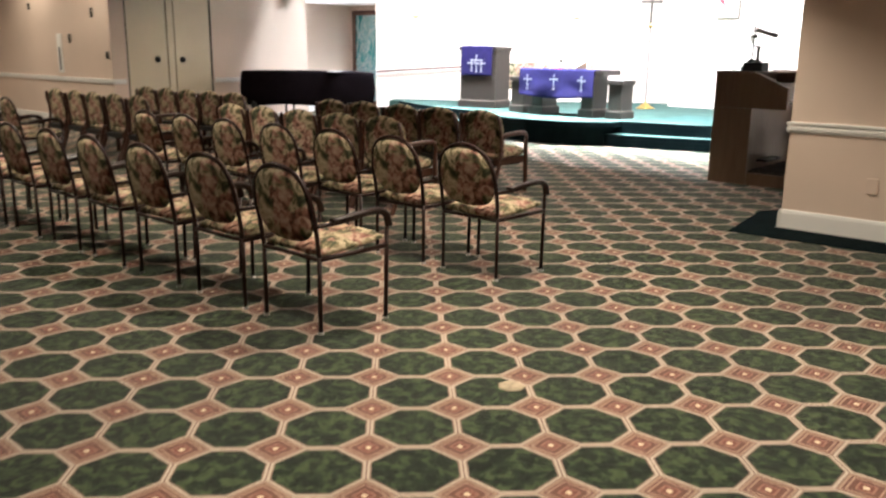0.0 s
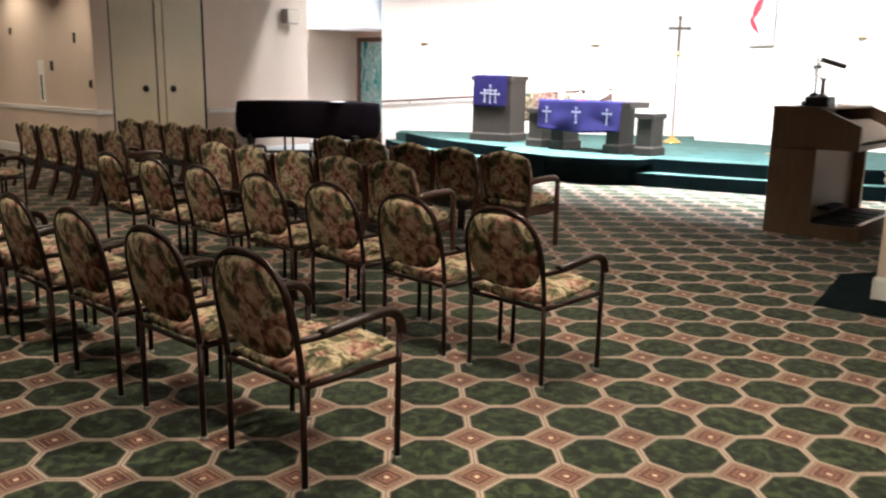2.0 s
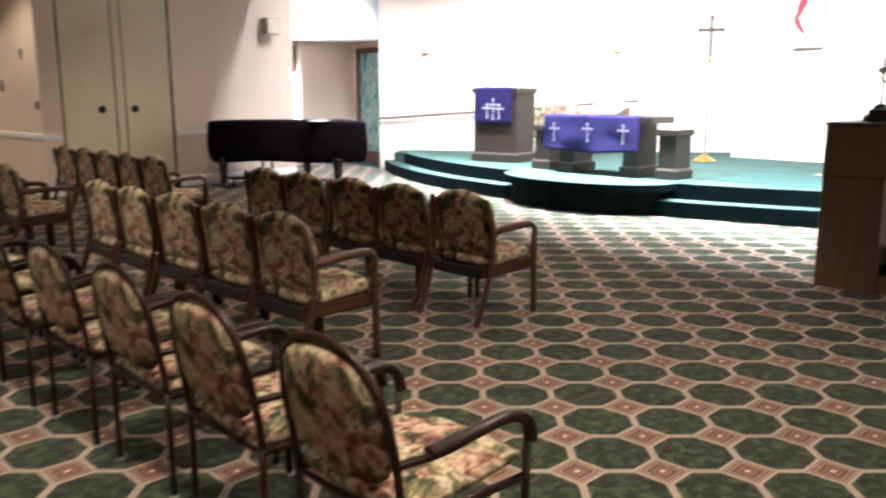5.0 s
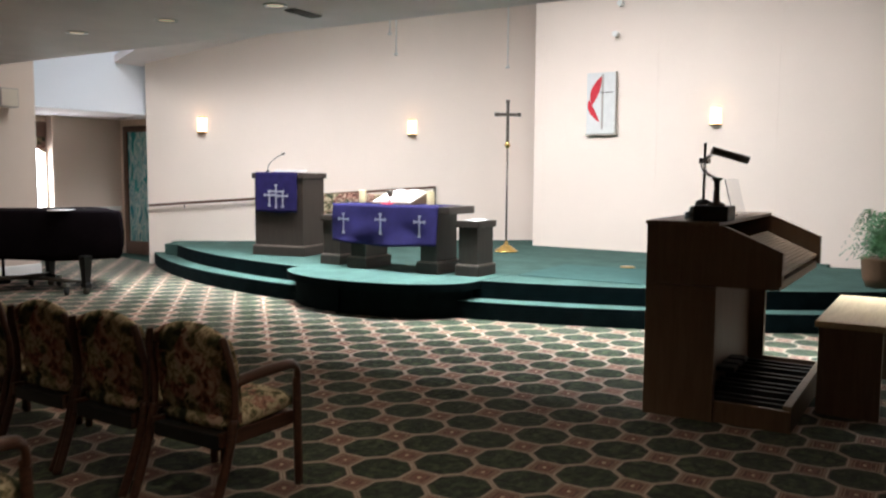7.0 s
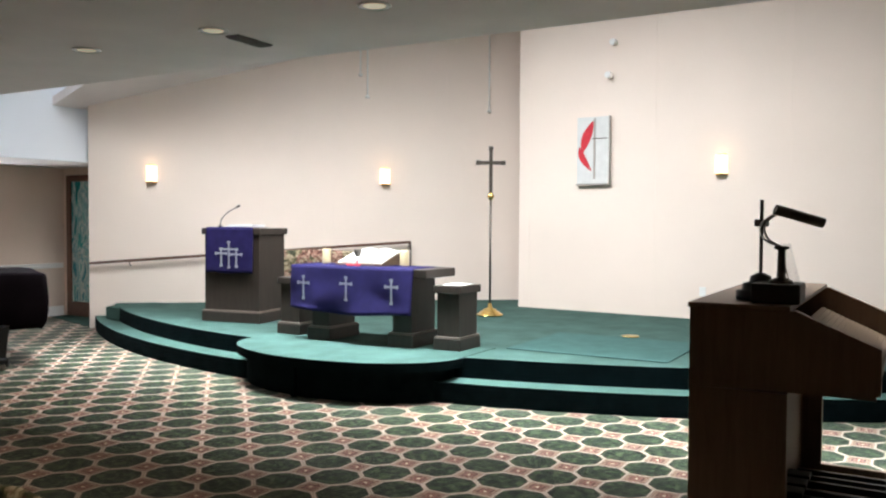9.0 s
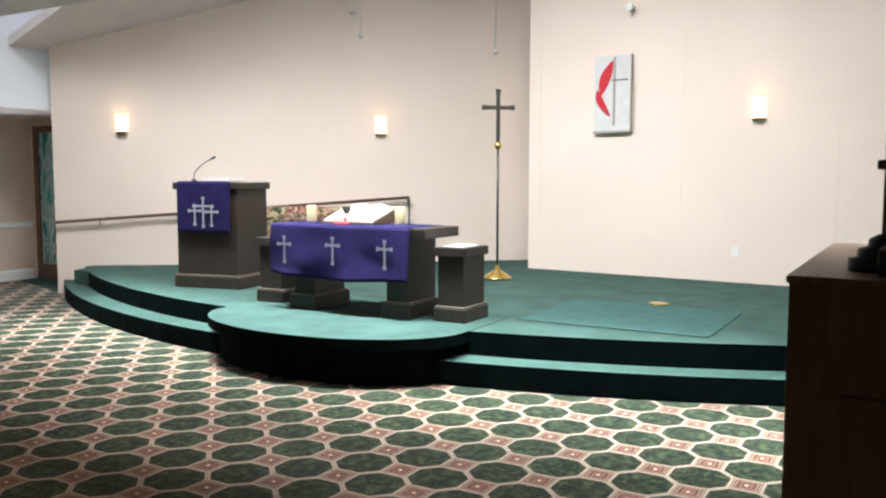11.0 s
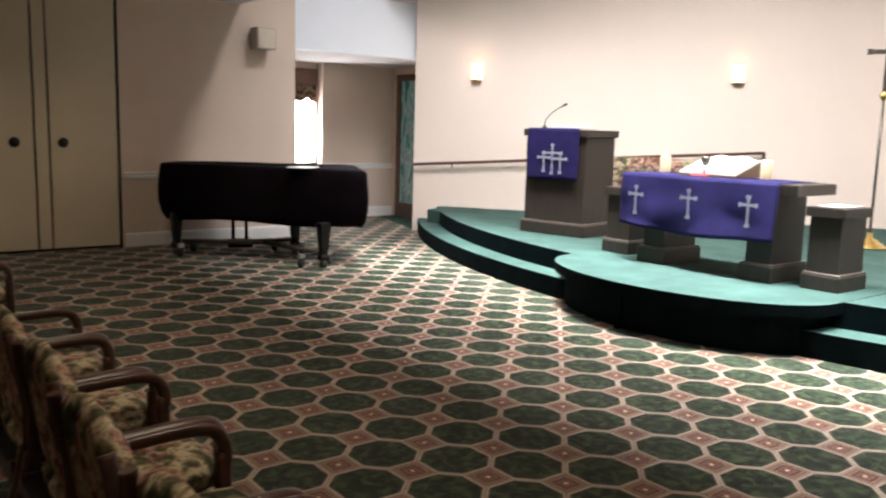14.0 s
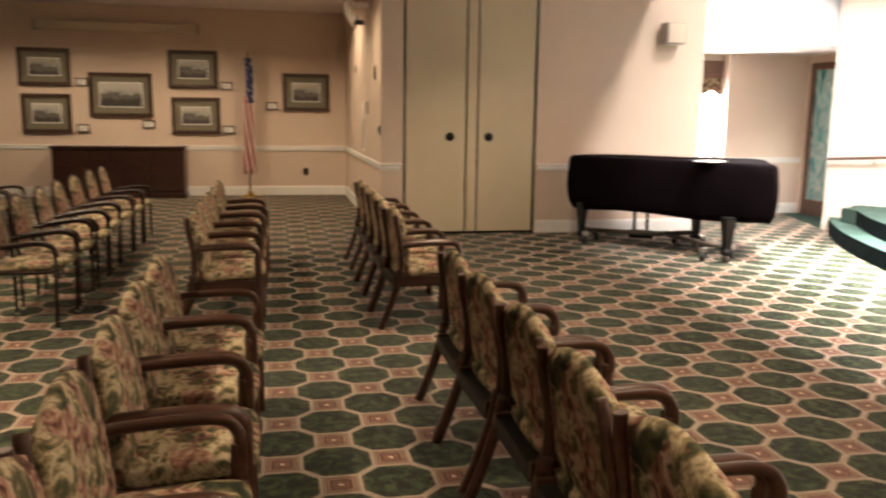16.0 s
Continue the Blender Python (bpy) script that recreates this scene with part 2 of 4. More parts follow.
# ---- mesh helpers ----
def box(bm, x0, x1, y0, y1, z0, z1, bevel=0.0, m=None):
    r = bmesh.ops.create_cube(bm, size=1)
    bmesh.ops.scale(bm, vec=(x1 - x0, y1 - y0, z1 - z0), verts=r["verts"])
    bmesh.ops.translate(bm, vec=((x0 + x1) / 2, (y0 + y1) / 2, (z0 + z1) / 2), verts=r["verts"])
    if m is not None:
        bmesh.ops.transform(bm, matrix=m, verts=r["verts"])
    if bevel:
        es = list({e for v in r["verts"] for e in v.link_edges})
        bmesh.ops.bevel(bm, geom=es, offset=bevel, segments=2, affect="EDGES", profile=0.6)


def boxed(*a, **k):
    bm = bmesh.new()
    box(bm, *a, **k)
    return bm


def prism(bm, outline, z0, z1, cap=True):
    """An upright prism over a plan outline, anticlockwise."""
    lo = [bm.verts.new((x, y, z0)) for x, y in outline]
    hi = [bm.verts.new((x, y, z1)) for x, y in outline]
    n = len(outline)
    for i in range(n):
        bm.faces.new((lo[i], lo[(i + 1) % n], hi[(i + 1) % n], hi[i]))
    if cap:
        bm.faces.new(hi)
        bm.faces.new(lo[::-1])
    bmesh.ops.recalc_face_normals(bm, faces=bm.faces)
    return bm


def smooth_path(pts, steps=5):
    out, P = [], [Vector(p) for p in pts]
    for i in range(len(P) - 1):
        a, b, c, d = P[max(i - 1, 0)], P[i], P[i + 1], P[min(i + 2, len(P) - 1)]
        for s in range(steps):
            t = s / steps
            out.append(0.5 * ((2 * b) + (c - a) * t + (2 * a - 5 * b + 4 * c - d) * t * t + (3 * b - a - 3 * c + d) * t ** 3))
    out.append(P[-1])
    return out


def tube(bm, pts, r, sides=8, ry=None, steps=5, smooth=True):
    """A bar swept along points; r across, ry in the other direction."""
    P = smooth_path(pts, steps) if smooth else [Vector(p) for p in pts]
    ry = ry or r
    ref, rings = None, []
    for i, p in enumerate(P):
        d = (P[min(i + 1, len(P) - 1)] - P[max(i - 1, 0)]).normalized()
        if ref is None:
            ref = Vector((0, 1, 0)) if abs(d.y) < 0.9 else Vector((1, 0, 0))
        side = (ref - d * ref.dot(d)).normalized()
        up = d.cross(side)
        ref = side
        rings.append([bm.verts.new(p + side * (r * math.cos(a)) + up * (ry * math.sin(a))) for a in (2 * math.pi * (k + 0.5) / sides for k in range(sides))])
    for A, B in zip(rings, rings[1:]):
        for k in range(sides):
            f = bm.faces.new((A[k], A[(k + 1) % sides], B[(k + 1) % sides], B[k]))
            f.smooth = sides > 4
    bm.faces.new(rings[0][::-1]), bm.faces.new(rings[-1])
    return bm


def tubed(*a, **k):
    return tube(bmesh.new(), *a, **k)


def lathe(profile, sides=20, at=(0, 0, 0)):
    """A turned solid from (radius, height) pairs."""
    bm = bmesh.new()
    rings = [[bm.verts.new((at[0] + r * math.cos(2 * math.pi * k / sides), at[1] + r * math.sin(2 * math.pi * k / sides), at[2] + z)) for k in range(sides)] for r, z in profile]
    for A, B in zip(rings, rings[1:]):
        for k in range(sides):
            bm.faces.new((A[k], A[(k + 1) % sides], B[(k + 1) % sides], B[k])).smooth = True
    bm.faces.new(rings[0][::-1]), bm.faces.new(rings[-1])
    return bm


def cushion(bm, cx, cy, cz, w, d, h, m=None, n=10, power=4.0):
    """A padded slab: a rounded box with a crown."""
    rows = []
    for s in (1, -1):
        g = []
        for i in range(n + 1):
            line = []
            for j in range(n + 1):
                a, b = 2 * i / n - 1, 2 * j / n - 1
                e = max(0.0, 1 - abs(a) ** power) ** 0.5 * max(0.0, 1 - abs(b) ** power) ** 0.5
                k = 1 - 0.07 * (a * a * b * b)
                line.append(bm.verts.new((cx + a * w / 2 * k, cy + b * d / 2 * k, cz + s * (h / 2) * (0.25 + 0.75 * e))))
            g.append(line)
        rows.append(g)
    for s, g in zip((1, -1), rows):
        for i in range(n):
            for j in range(n):
                q = (g[i][j], g[i + 1][j], g[i + 1][j + 1], g[i][j + 1])
                bm.faces.new(q if s > 0 else q[::-1]).smooth = True
    rim = [(i, 0) for i in range(n)] + [(n, j) for j in range(n)] + [(i, n) for i in range(n, 0, -1)] + [(0, j) for j in range(n, 0, -1)]
    for k in range(len(rim)):
        a, b = rim[k], rim[(k + 1) % len(rim)]
        bm.faces.new((rows[0][b[0]][b[1]], rows[0][a[0]][a[1]], rows[1][a[0]][a[1]], rows[1][b[0]][b[1]])).smooth = True
    bmesh.ops.recalc_face_normals(bm, faces=bm.faces)
    if m is not None:
        bmesh.ops.transform(bm, matrix=m, verts=bm.verts)
    return bm


def mesh_object(name, bm, material):
    me = bpy.data.meshes.new(name)
    bm.to_mesh(me)
    bm.free()
    me.materials.append(material)
    return new(name, me)


def part(name, bm, material, parent, label=""):
    ob = mesh_object(name, bm, material)
    ob.parent = parent
    return tagged(ob, label)


def thing(name, label, category, m=None, group="", kind=""):
    ob = new(name)
    ob.empty_display_size = 0.1
    if m is not None:
        ob.matrix_world = m
    return tagged(ob, label, category, group, kind)


def structure(name, bm, material, label):
    return tagged(mesh_object(name, bm, material), label, name.split("_")[0], "", "structure")


def wall_run(name, a, b, z0, z1, thick, material, label, holes=()):
    """A wall whose face runs from a to b in plan, with its thickness to the right of that way. Holes: (s0, s1, z0, z1) along it."""
    a, b = Vector(a), Vector(b)
    L = (b - a).length
    m = Matrix.Translation((a.x, a.y, 0)) @ Matrix.Rotation(math.atan2(b.y - a.y, b.x - a.x), 4, "Z")
    bm = bmesh.new()
    at = 0.0
    for s0, s1, h0, h1 in sorted(holes):
        if s0 > at:
            box(bm, at, s0, -thick, 0, z0, z1)
        if h0 > z0:
            box(bm, s0, s1, -thick, 0, z0, h0)
        if h1 < z1:
            box(bm, s0, s1, -thick, 0, h1, z1)
        at = s1
    if at < L:
        box(bm, at, L, -thick, 0, z0, z1)
    ob = structure(name, bm, material, label)
    ob.matrix_world = m
    return ob


def trim_run(name, a, b, profile, material, label):
    """A moulding along a wall face from a to b; profile is (out, up) pairs, out to the left of that way."""
    a, b = Vector(a), Vector(b)
    d = (b - a).normalized()
    n = Vector((-d.y, d.x))
    bm = bmesh.new()
    ends = [[bm.verts.new((p.x + n.x * o, p.y + n.y * o, z)) for o, z in profile] for p in (a, b)]
    k = len(profile)
    for i in range(k):
        bm.faces.new((ends[0][i], ends[0][(i + 1) % k], ends[1][(i + 1) % k], ends[1][i]))
    bm.faces.new(ends[0]), bm.faces.new(ends[1][::-1])
    bmesh.ops.recalc_face_normals(bm, faces=bm.faces)
    return structure(name, bm, material, label)


BASE = [(0.0, 0.0), (0.018, 0.0), (0.018, 0.13), (0.012, 0.155), (0.0, 0.16)]
RAIL = [(0.0, 0.79), (0.012, 0.79), (0.012, 0.805), (0.022, 0.81), (0.022, 0.83), (0.012, 0.836), (0.012, 0.85), (0.026, 0.856), (0.026, 0.87), (0.0, 0.875)]


def trims(a, b):
    trim_run("baseboard", a, b, BASE, M["white"], "white painted wooden baseboard along the wall")
    trim_run("trim", a, b, RAIL, M["white"], "white moulded chair rail along the wall")


# ---- the shell ----
structure("floor", boxed(-6, 17, -6, 17, -0.2, 0), M["carpet"], "green octagon patterned carpet floor")
CEIL, EDGE, HIGH = 2.915, 9.10, 3.2
DW = 11.02
wall_run("wall_pictures", (5.68, 16.08), (-6, 16.08), 0, HIGH, 0.2, M["wall"], "cream vinyl wall hung with framed prints")
trims((5.68, 16.08), (-6, 16.08))
wall_run("wall_side", (5.68, DW + 0.14), (5.68, 16.08), 0, HIGH, 0.14, M["wall"], "cream side wall with chair rail")
trims((5.68, DW), (5.68, 16.08))
wall_run("wall_doors", (9.85, DW), (5.68, DW), 0, 5.5, 0.14, M["wall"], "cream wall with tall folding doors", [(2.22, 3.90, 0, 2.9)])
trims((9.85, DW), (7.66, DW))
trims((5.92, DW), (5.68, DW))
wall_run("wall_header", (11.78, DW), (9.85, DW), 2.44, 5.5, 0.14, M["header"], "white header wall over the alcove opening")
wall_run("wall_stage_a", (16.3, 5.21), (11.68, 10.90), 0, 5.5, 0.15, M["wall_pale"], "pale cream angled wall behind the platform")
wall_run("wall_stage_b", (14.26, -1.5), (14.72, 5.40), 0, 5.5, -0.001 + 0.9, M["wall_pale"], "pale cream projecting wall behind the platform")
wall_run("wall_far", (11.6, -3.0), (14.4, -1.4), 0, 5.5, 0.15, M["wall_pale"], "pale cream wall closing the platform")
wall_run("wall_back", (-6, 16.2), (-6, -6), 0, HIGH, 0.2, M["wall"], "cream rear wall of the hall")
wall_run("wall_south", (-6, -6), (11.8, -6), 0, 5.5, 0.2, M["wall"], "cream wall of the hall")
wall_run("wall_corner", (11.7, -6), (11.7, -2.9), 0, 5.5, 0.2, M["wall"], "cream wall closing the hall")
# wall stub beside the organ
structure("wall_stub", boxed(5.72, 6.0, -6, -0.29, 0, CEIL), M["wall"], "cream wall end beside the organ")
trims((5.72, -5.9), (5.72, -0.29))
trims((5.694, -0.29), (6.0, -0.29))
# alcove
wall_run("wall_alcove_back", (12.7, 12.75), (11.22, 12.75), 0, 2.6, 0.15, M["wall"], "cream wall of the alcove")
trims((12.55, 12.75), (11.24, 12.75))
wall_run("wall_alcove_window", (11.27, 12.904), (9.6, 12.90), 0, 2.6, 0.15, M["wall"], "cream wall with a bright window", [(0.08, 0.46, 0.86, 2.1)])
wall_run("wall_alcove_side", (9.7, 12.92), (9.7, DW + 0.14), 0, 2.6, 0.15, M["wall"], "cream side wall of the alcove")
wall_run("wall_alcove_end", (12.58, 11.0), (12.58, 12.75), 0, 2.6, 0.15, M["wall"], "cream end wall of the alcove", [(0.55, 1.65, 0, 2.33)])
structure("ceiling_alcove", boxed(9.6, 12.8, DW + 0.14, 14.0, 2.44, 2.54), M["ceiling"], "cream alcove ceiling")
# ceilings
bm = bmesh.new()
box(bm, -6.2, EDGE, -6.2, 11.16, CEIL, CEIL + 0.4)
box(bm, -6.2, 5.82, 11.16, 16.3, HIGH, HIGH + 0.12)
structure("ceiling", bm, M["ceiling"], "grey white painted flat ceiling")
structure("ceiling_bulkhead", boxed(EDGE - 0.15, EDGE - 0.002, -6.2, DW + 0.2, CEIL + 0.4, 5.6), M["header"], "white bulkhead above the ceiling edge")
bm = bmesh.new()
box(bm, EDGE - 0.15, SKY_X0, -6.2, 11.2, SKY_Z, SKY_Z + 0.15)
box(bm, SKY_X1, 16.2, -6.2, 8.6, SKY_Z, SKY_Z + 0.15)
box(bm, SKY_X0, SKY_X1, -6.2, SKY_Y0, SKY_Z, SKY_Z + 0.15)
box(bm, SKY_X0, SKY_X1, SKY_Y1, 11.2, SKY_Z, SKY_Z + 0.15)
structure("ceiling_stage", bm, M["ceiling"], "grey white high ceiling over the platform")
# sloping ceiling that rises from the header
bm = bmesh.new()
v = [bm.verts.new(p) for p in ((11.2, 11.1, 3.18), (16.2, 11.1, 3.18), (16.2, 4.9, 5.29), (11.2, 4.9, 5.29))]
f = bm.faces.new(v)
r = bmesh.ops.extrude_face_region(bm, geom=[f])
bmesh.ops.translate(bm, vec=(0, 0, 0.12), verts=[e for e in r["geom"] if isinstance(e, bmesh.types.BMVert)])
bmesh.ops.recalc_face_normals(bm, faces=bm.faces)
structure("ceiling_slope", bm, M["ceiling"], "sloping grey white ceiling over the platform")
structure("window_skylight", boxed(SKY_X0 - 0.1, SKY_X1 + 0.1, SKY_Y0 - 0.1, SKY_Y1 + 0.1, SKY_Z + 0.16, SKY_Z + 0.2), M["day"], "bright skylight strip over the platform edge")

# ---- platform ----
CX, CY = 19.25, 5.4


def arc_outline(R, y0, y1, back, n=48):
    pts = []
    for i in range(n + 1):
        y = y0 + (y1 - y0) * i / n
        pts.append((CX - math.sqrt(R * R - (y - CY) ** 2), y))
    return [(back, y0)] + [(back, y1)] + pts[::-1]


def stage_level(name, R, y1, z0, z1, label):
    # top in green; upright faces in dark carpet deepened by shade put into its colour
    out = [p for p in arc_outline(R, -1.3, y1, 14.4)]
    out = [(min(x, 11.9 + (10.9 - y) * 0.9) if y > 6 else x, y) for x, y in out]
    bm = bmesh.new()
    prism(bm, out, z0, z1)
    ob = structure(name, bm, M["green"], label)
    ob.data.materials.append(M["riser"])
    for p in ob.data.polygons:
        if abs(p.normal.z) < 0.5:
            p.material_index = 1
    return ob


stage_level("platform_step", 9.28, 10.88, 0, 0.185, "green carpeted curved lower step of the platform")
stage_level("platform", 9.02, 10.55, 0.185, 0.37, "green carpeted curved platform with risers darkened by painted shade")
# platform floor behind, up to the walls
bm = bmesh.new()
prism(bm, [(11.5, 10.3), (11.5, 1.0), (14.7, 1.0), (14.72, 5.42), (16.0, 5.42), (16.0, 5.5), (12.0, 10.5)], 0.2, 0.366)
structure("platform_rear", bm, M["green"], "green carpeted rear of the platform")
# bow-fronted apron
ap = []
for i in range(33):
    a = math.pi * (0.5 + i / 32)
    ap.append((10.25 + 0.74 * math.cos(a), 5.15 + 1.24 * math.sin(a)))
bm = bmesh.new()
prism(bm, [(11.0, 3.91)] + [(11.0, 6.39)] + ap, 0.29, 0.374)
apron = structure("platform_apron", bm, M["green"], "bow-fronted green carpeted platform extension")
# upright rim in the near-black carpet, with its shade in the colour
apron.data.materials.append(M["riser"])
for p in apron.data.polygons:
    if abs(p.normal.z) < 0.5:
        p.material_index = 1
# near-black filling in place of the shaded void under the rim, plus the post
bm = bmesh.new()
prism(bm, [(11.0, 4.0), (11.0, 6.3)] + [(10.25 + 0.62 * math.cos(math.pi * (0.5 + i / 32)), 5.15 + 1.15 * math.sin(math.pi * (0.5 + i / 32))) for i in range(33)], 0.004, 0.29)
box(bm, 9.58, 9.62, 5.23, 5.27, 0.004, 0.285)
structure("platform_apron_skirt", bm, M["riser"], "near-black filling for the shaded gap below the platform extension, with its post")
structure("platform_patch", boxed(11.0, 12.35, 2.25, 3.8, 0.374, 0.378), plain("worn_green_carpet", (0.05, 0.10, 0.092), 0.95, vary=0.1, bump=0.3, fine=380), "square of worn green carpet on the platform")
# plain dark green carpet by the wall stub
bm = bmesh.new()
prism(bm, [(5.25, -0.05), (5.45, -5.9), (6.9, -5.9), (6.6, -0.05), (6.35, 0.12)], 0.001, 0.005)
structure("floor_green_border", bm, M["riser"], "plain dark green carpet border by the wall")
bm = bmesh.new()
prism(bm, [(11.75, 10.95), (12.55, 11.1), (12.55, 12.65), (12.25, 12.65)], 0.001, 0.005)
structure("floor_green_threshold", bm, M["green"], "plain green carpet strip at the glass door")
# wall seams
def on_line(a, b, s):
    return Vector((a[0] + (b[0] - a[0]) * s, a[1] + (b[1] - a[1]) * s))


for (a, b), ss in ((((11.68, 10.90), (15.6, 6.07)), (0.284, 0.57, 0.851)), (((14.72, 5.40), (14.26, -1.5)), (0.024, 0.291, 0.532))):
    for s in ss:
        p = on_line(a, b, s)
        ang = math.atan2(b[1] - a[1], b[0] - a[0])
        ob = structure("trim", boxed(-0.006, 0.006, -0.004, 0.003, 0.38, 5.2), M["wall_pale"], "thin vertical seam strip on the wall")
        ob.matrix_world = Matrix.Translation((p.x, p.y, 0)) @ Matrix.Rotation(ang, 4, "Z")

# folding doors
for i, (x0, x1) in enumerate(((5.98, 6.72), (6.89, 7.60))):
    d = structure("door_%d" % (i + 1), boxed(x0, x1, DW + 0.015, DW + 0.06, 0.03, 2.9, bevel=0.004), M["door"], "tall ivory laminate folding door panel")
    d["category"] = "door"
    kx = x1 - 0.19 if i == 0 else x0 + 0.13
    rose = part("door_handle", lathe([(0.055, 0), (0.055, 0.012), (0.045, 0.02), (0.03, 0.022), (0.028, 0.045), (0.0, 0.047)], 20), M["dark"], d, "round black recessed pull")
    rose.matrix_world = pose(kx, DW + 0.016, 1.205, 90, 0, 0)
mul = structure("door_post", boxed(6.745, 6.865, DW + 0.01, DW + 0.065, 0.03, 2.9, bevel=0.003), M["door"], "ivory centre post between folding doors")
for x in (6.732, 6.878):
    structure("trim", boxed(x - 0.012, x + 0.012, DW + 0.03, DW + 0.07, 0.03, 2.9), M["door_edge"], "brown door seal strip")
# solid black strips put in for the shade of the door gaps
for x in (5.955, 7.63):
    structure("trim", boxed(x - 0.022, x + 0.022, DW + 0.005, DW + 0.09, 0.0, 2.9), M["dark"], "dark gap beside the folding door")
structure("door_back", boxed(5.9, 7.7, DW + 0.1, DW + 0.14, 0, 2.95), M["door_edge"], "dark backing behind the folding doors")

# alcove window and stained glass door
w = thing("window_1", "narrow bright window with brown frame and floral valance", "window", pose(11.0, 12.90, 0), kind="structure")
bm = bmesh.new()
for x0, x1, z0, z1 in ((-0.36, -0.18, 0.0, 2.34), (-0.18, 0.20, 2.08, 2.34), (-0.18, 0.20, 0.78, 0.88)):
    box(bm, x0, x1, -0.03, 0.06, z0, z1, 0.005)
part("window_frame", bm, M["rail"], w, "brown stained window casing")
part("sash_bar", boxed(-0.18, 0.2, 0.05, 0.075, 1.40, 1.425), M["grey"], w)
pane = part("pane", boxed(-0.18, 0.2, 0.06, 0.065, 0.88, 2.1), M["glass"], w)
pane.visible_shadow = False
part("daylight", boxed(-0.6, 0.9, 0.5, 0.52, 0.4, 2.6), M["day"], w, "white daylight outside")
bm = bmesh.new()
n = 20
for i in range(n):
    x0, x1 = -0.18 + 0.38 * i / n, -0.18 + 0.38 * (i + 1) / n
    dr = 0.07 * abs(math.sin(1.5 * math.pi * i / n + 0.5))
    box(bm, x0, x1, 0.01 - 0.008 * (i % 2), 0.04, 1.90 - dr, 2.1)
part("valance", bm, M["valance"], w, "gold floral scalloped valance")
g = thing("door_glass", "stained glass door panel with teal waves in brown frame", "door", pose(12.58, 12.1, 0), kind="structure")
bm = bmesh.new()
for y0, y1, z0, z1 in ((-0.55, -0.45, 0, 2.32), (0.45, 0.55, 0, 2.32), (-0.45, 0.45, 2.22, 2.32), (-0.45, 0.45, 0, 0.24)):
    box(bm, -0.03, 0.06, y0, y1, z0, z1, 0.004)
part("door_frame", bm, M["rail"], g, "brown wooden door frame")
part("pane", boxed(0.0, 0.02, -0.45, 0.45, 0.24, 2.22), M["glass_art"], g, "teal and white wavy glass")

# ---- seating ----
def metal_chair():
    c = thing("stacking_armchair", "bronze steel stacking armchair with floral tapestry pads", "chair", group="steel armchairs in rows")
    lean = lambda z: -0.2 - max(0, z - 0.42) * 0.17
    arch = [(lean(z), y, z) for y, z in ((0.225, 0.40), (0.228, 0.52), (0.224, 0.65), (0.192, 0.75), (0.115, 0.815), (0, 0.838), (-0.115, 0.815), (-0.192, 0.75), (-0.224, 0.65), (-0.228, 0.52), (-0.225, 0.40))]
    part("back_frame", tubed(arch, 0.0125), M["frame_metal"], c)
    for s in (1, -1):
        leg = part("leg", tubed([(-0.2, s * 0.225, 0.40), (-0.2, s * 0.225, 0.012)], 0.0125, smooth=False), M["frame_metal"], c)
        part("foot_glide", lathe([(0.016, 0), (0.016, 0.008), (0.013, 0.015)], 10, (-0.2, s * 0.225, 0)), M["steel"], leg, "small steel glide")
        leg = part("leg", tubed([(0.215, s * 0.27, 0.50), (0.205, s * 0.27, 0.012)], 0.0125, smooth=False), M["frame_metal"], c)
        part("foot_glide", lathe([(0.016, 0), (0.016, 0.008), (0.013, 0.015)], 10, (0.205, s * 0.27, 0)), M["steel"], leg, "small steel glide")
        arm = [(-0.225, s * 0.23, 0.555), (-0.1, s * 0.262, 0.565), (0.04, s * 0.274, 0.585), (0.14, s * 0.274, 0.588), (0.2, s * 0.272, 0.56), (0.217, s * 0.27, 0.50)]
        bar = part("armrest", tubed(arm, 0.0125), M["frame_metal"], c)
        pad = [(-0.14, s * 0.255, 0.574), (0.02, s * 0.274, 0.594), (0.14, s * 0.275, 0.6), (0.207, s * 0.273, 0.572), (0.23, s * 0.272, 0.505)]
        part("arm_pad", tubed(pad, 0.024, 8, 0.014), M["arm_pad"], bar, "glossy dark arm pad")
        part("seat_rail", tubed([(-0.2, s * 0.225, 0.385), (0.212, s * 0.27, 0.40)], 0.014, 6, smooth=False), M["frame_metal"], c)
    part("seat_brace", tubed([(-0.2, -0.225, 0.385), (-0.2, 0.225, 0.385)], 0.012, 6, smooth=False), M["frame_metal"], c)
    seat = cushion(bmesh.new(), 0, 0, 0, 0.46, 0.47, 0.075, pose(0.03, 0, 0.425, 0, -3, 0))
    part("seat", seat, M["fabric"], c, "cream and olive floral seat pad")
    # rounded backrest pad inside the arch
    bm = bmesh.new()
    N, K = 28, 5
    lay = []
    for s in (1, -1):
        rings = []
        for k in range(K + 1):
            q = k / K
            ring = []
            for i in range(N):
                a = 2 * math.pi * i / N
                cx, sz = math.cos(a), math.sin(a)
                y = 0.215 * math.copysign(abs(cx) ** 0.68, cx) * q
                z = 0.62 + (0.207 if sz > 0 else 0.165) * math.copysign(abs(sz) ** 0.75, sz) * q
                th = 0.022 * math.sqrt(max(0, 1 - q ** 4)) + 0.006
                ring.append(bm.verts.new((lean(z) + s * th, y, z)))
            rings.append(ring)
        for A, B in zip(rings[1:], rings[2:]):
            for i in range(N):
                bm.faces.new((A[i], A[(i + 1) % N], B[(i + 1) % N], B[i])).smooth = True
        bm.faces.new(rings[1])
        for v0 in rings[0]:
            bm.verts.remove(v0)
        lay.append(rings[-1])
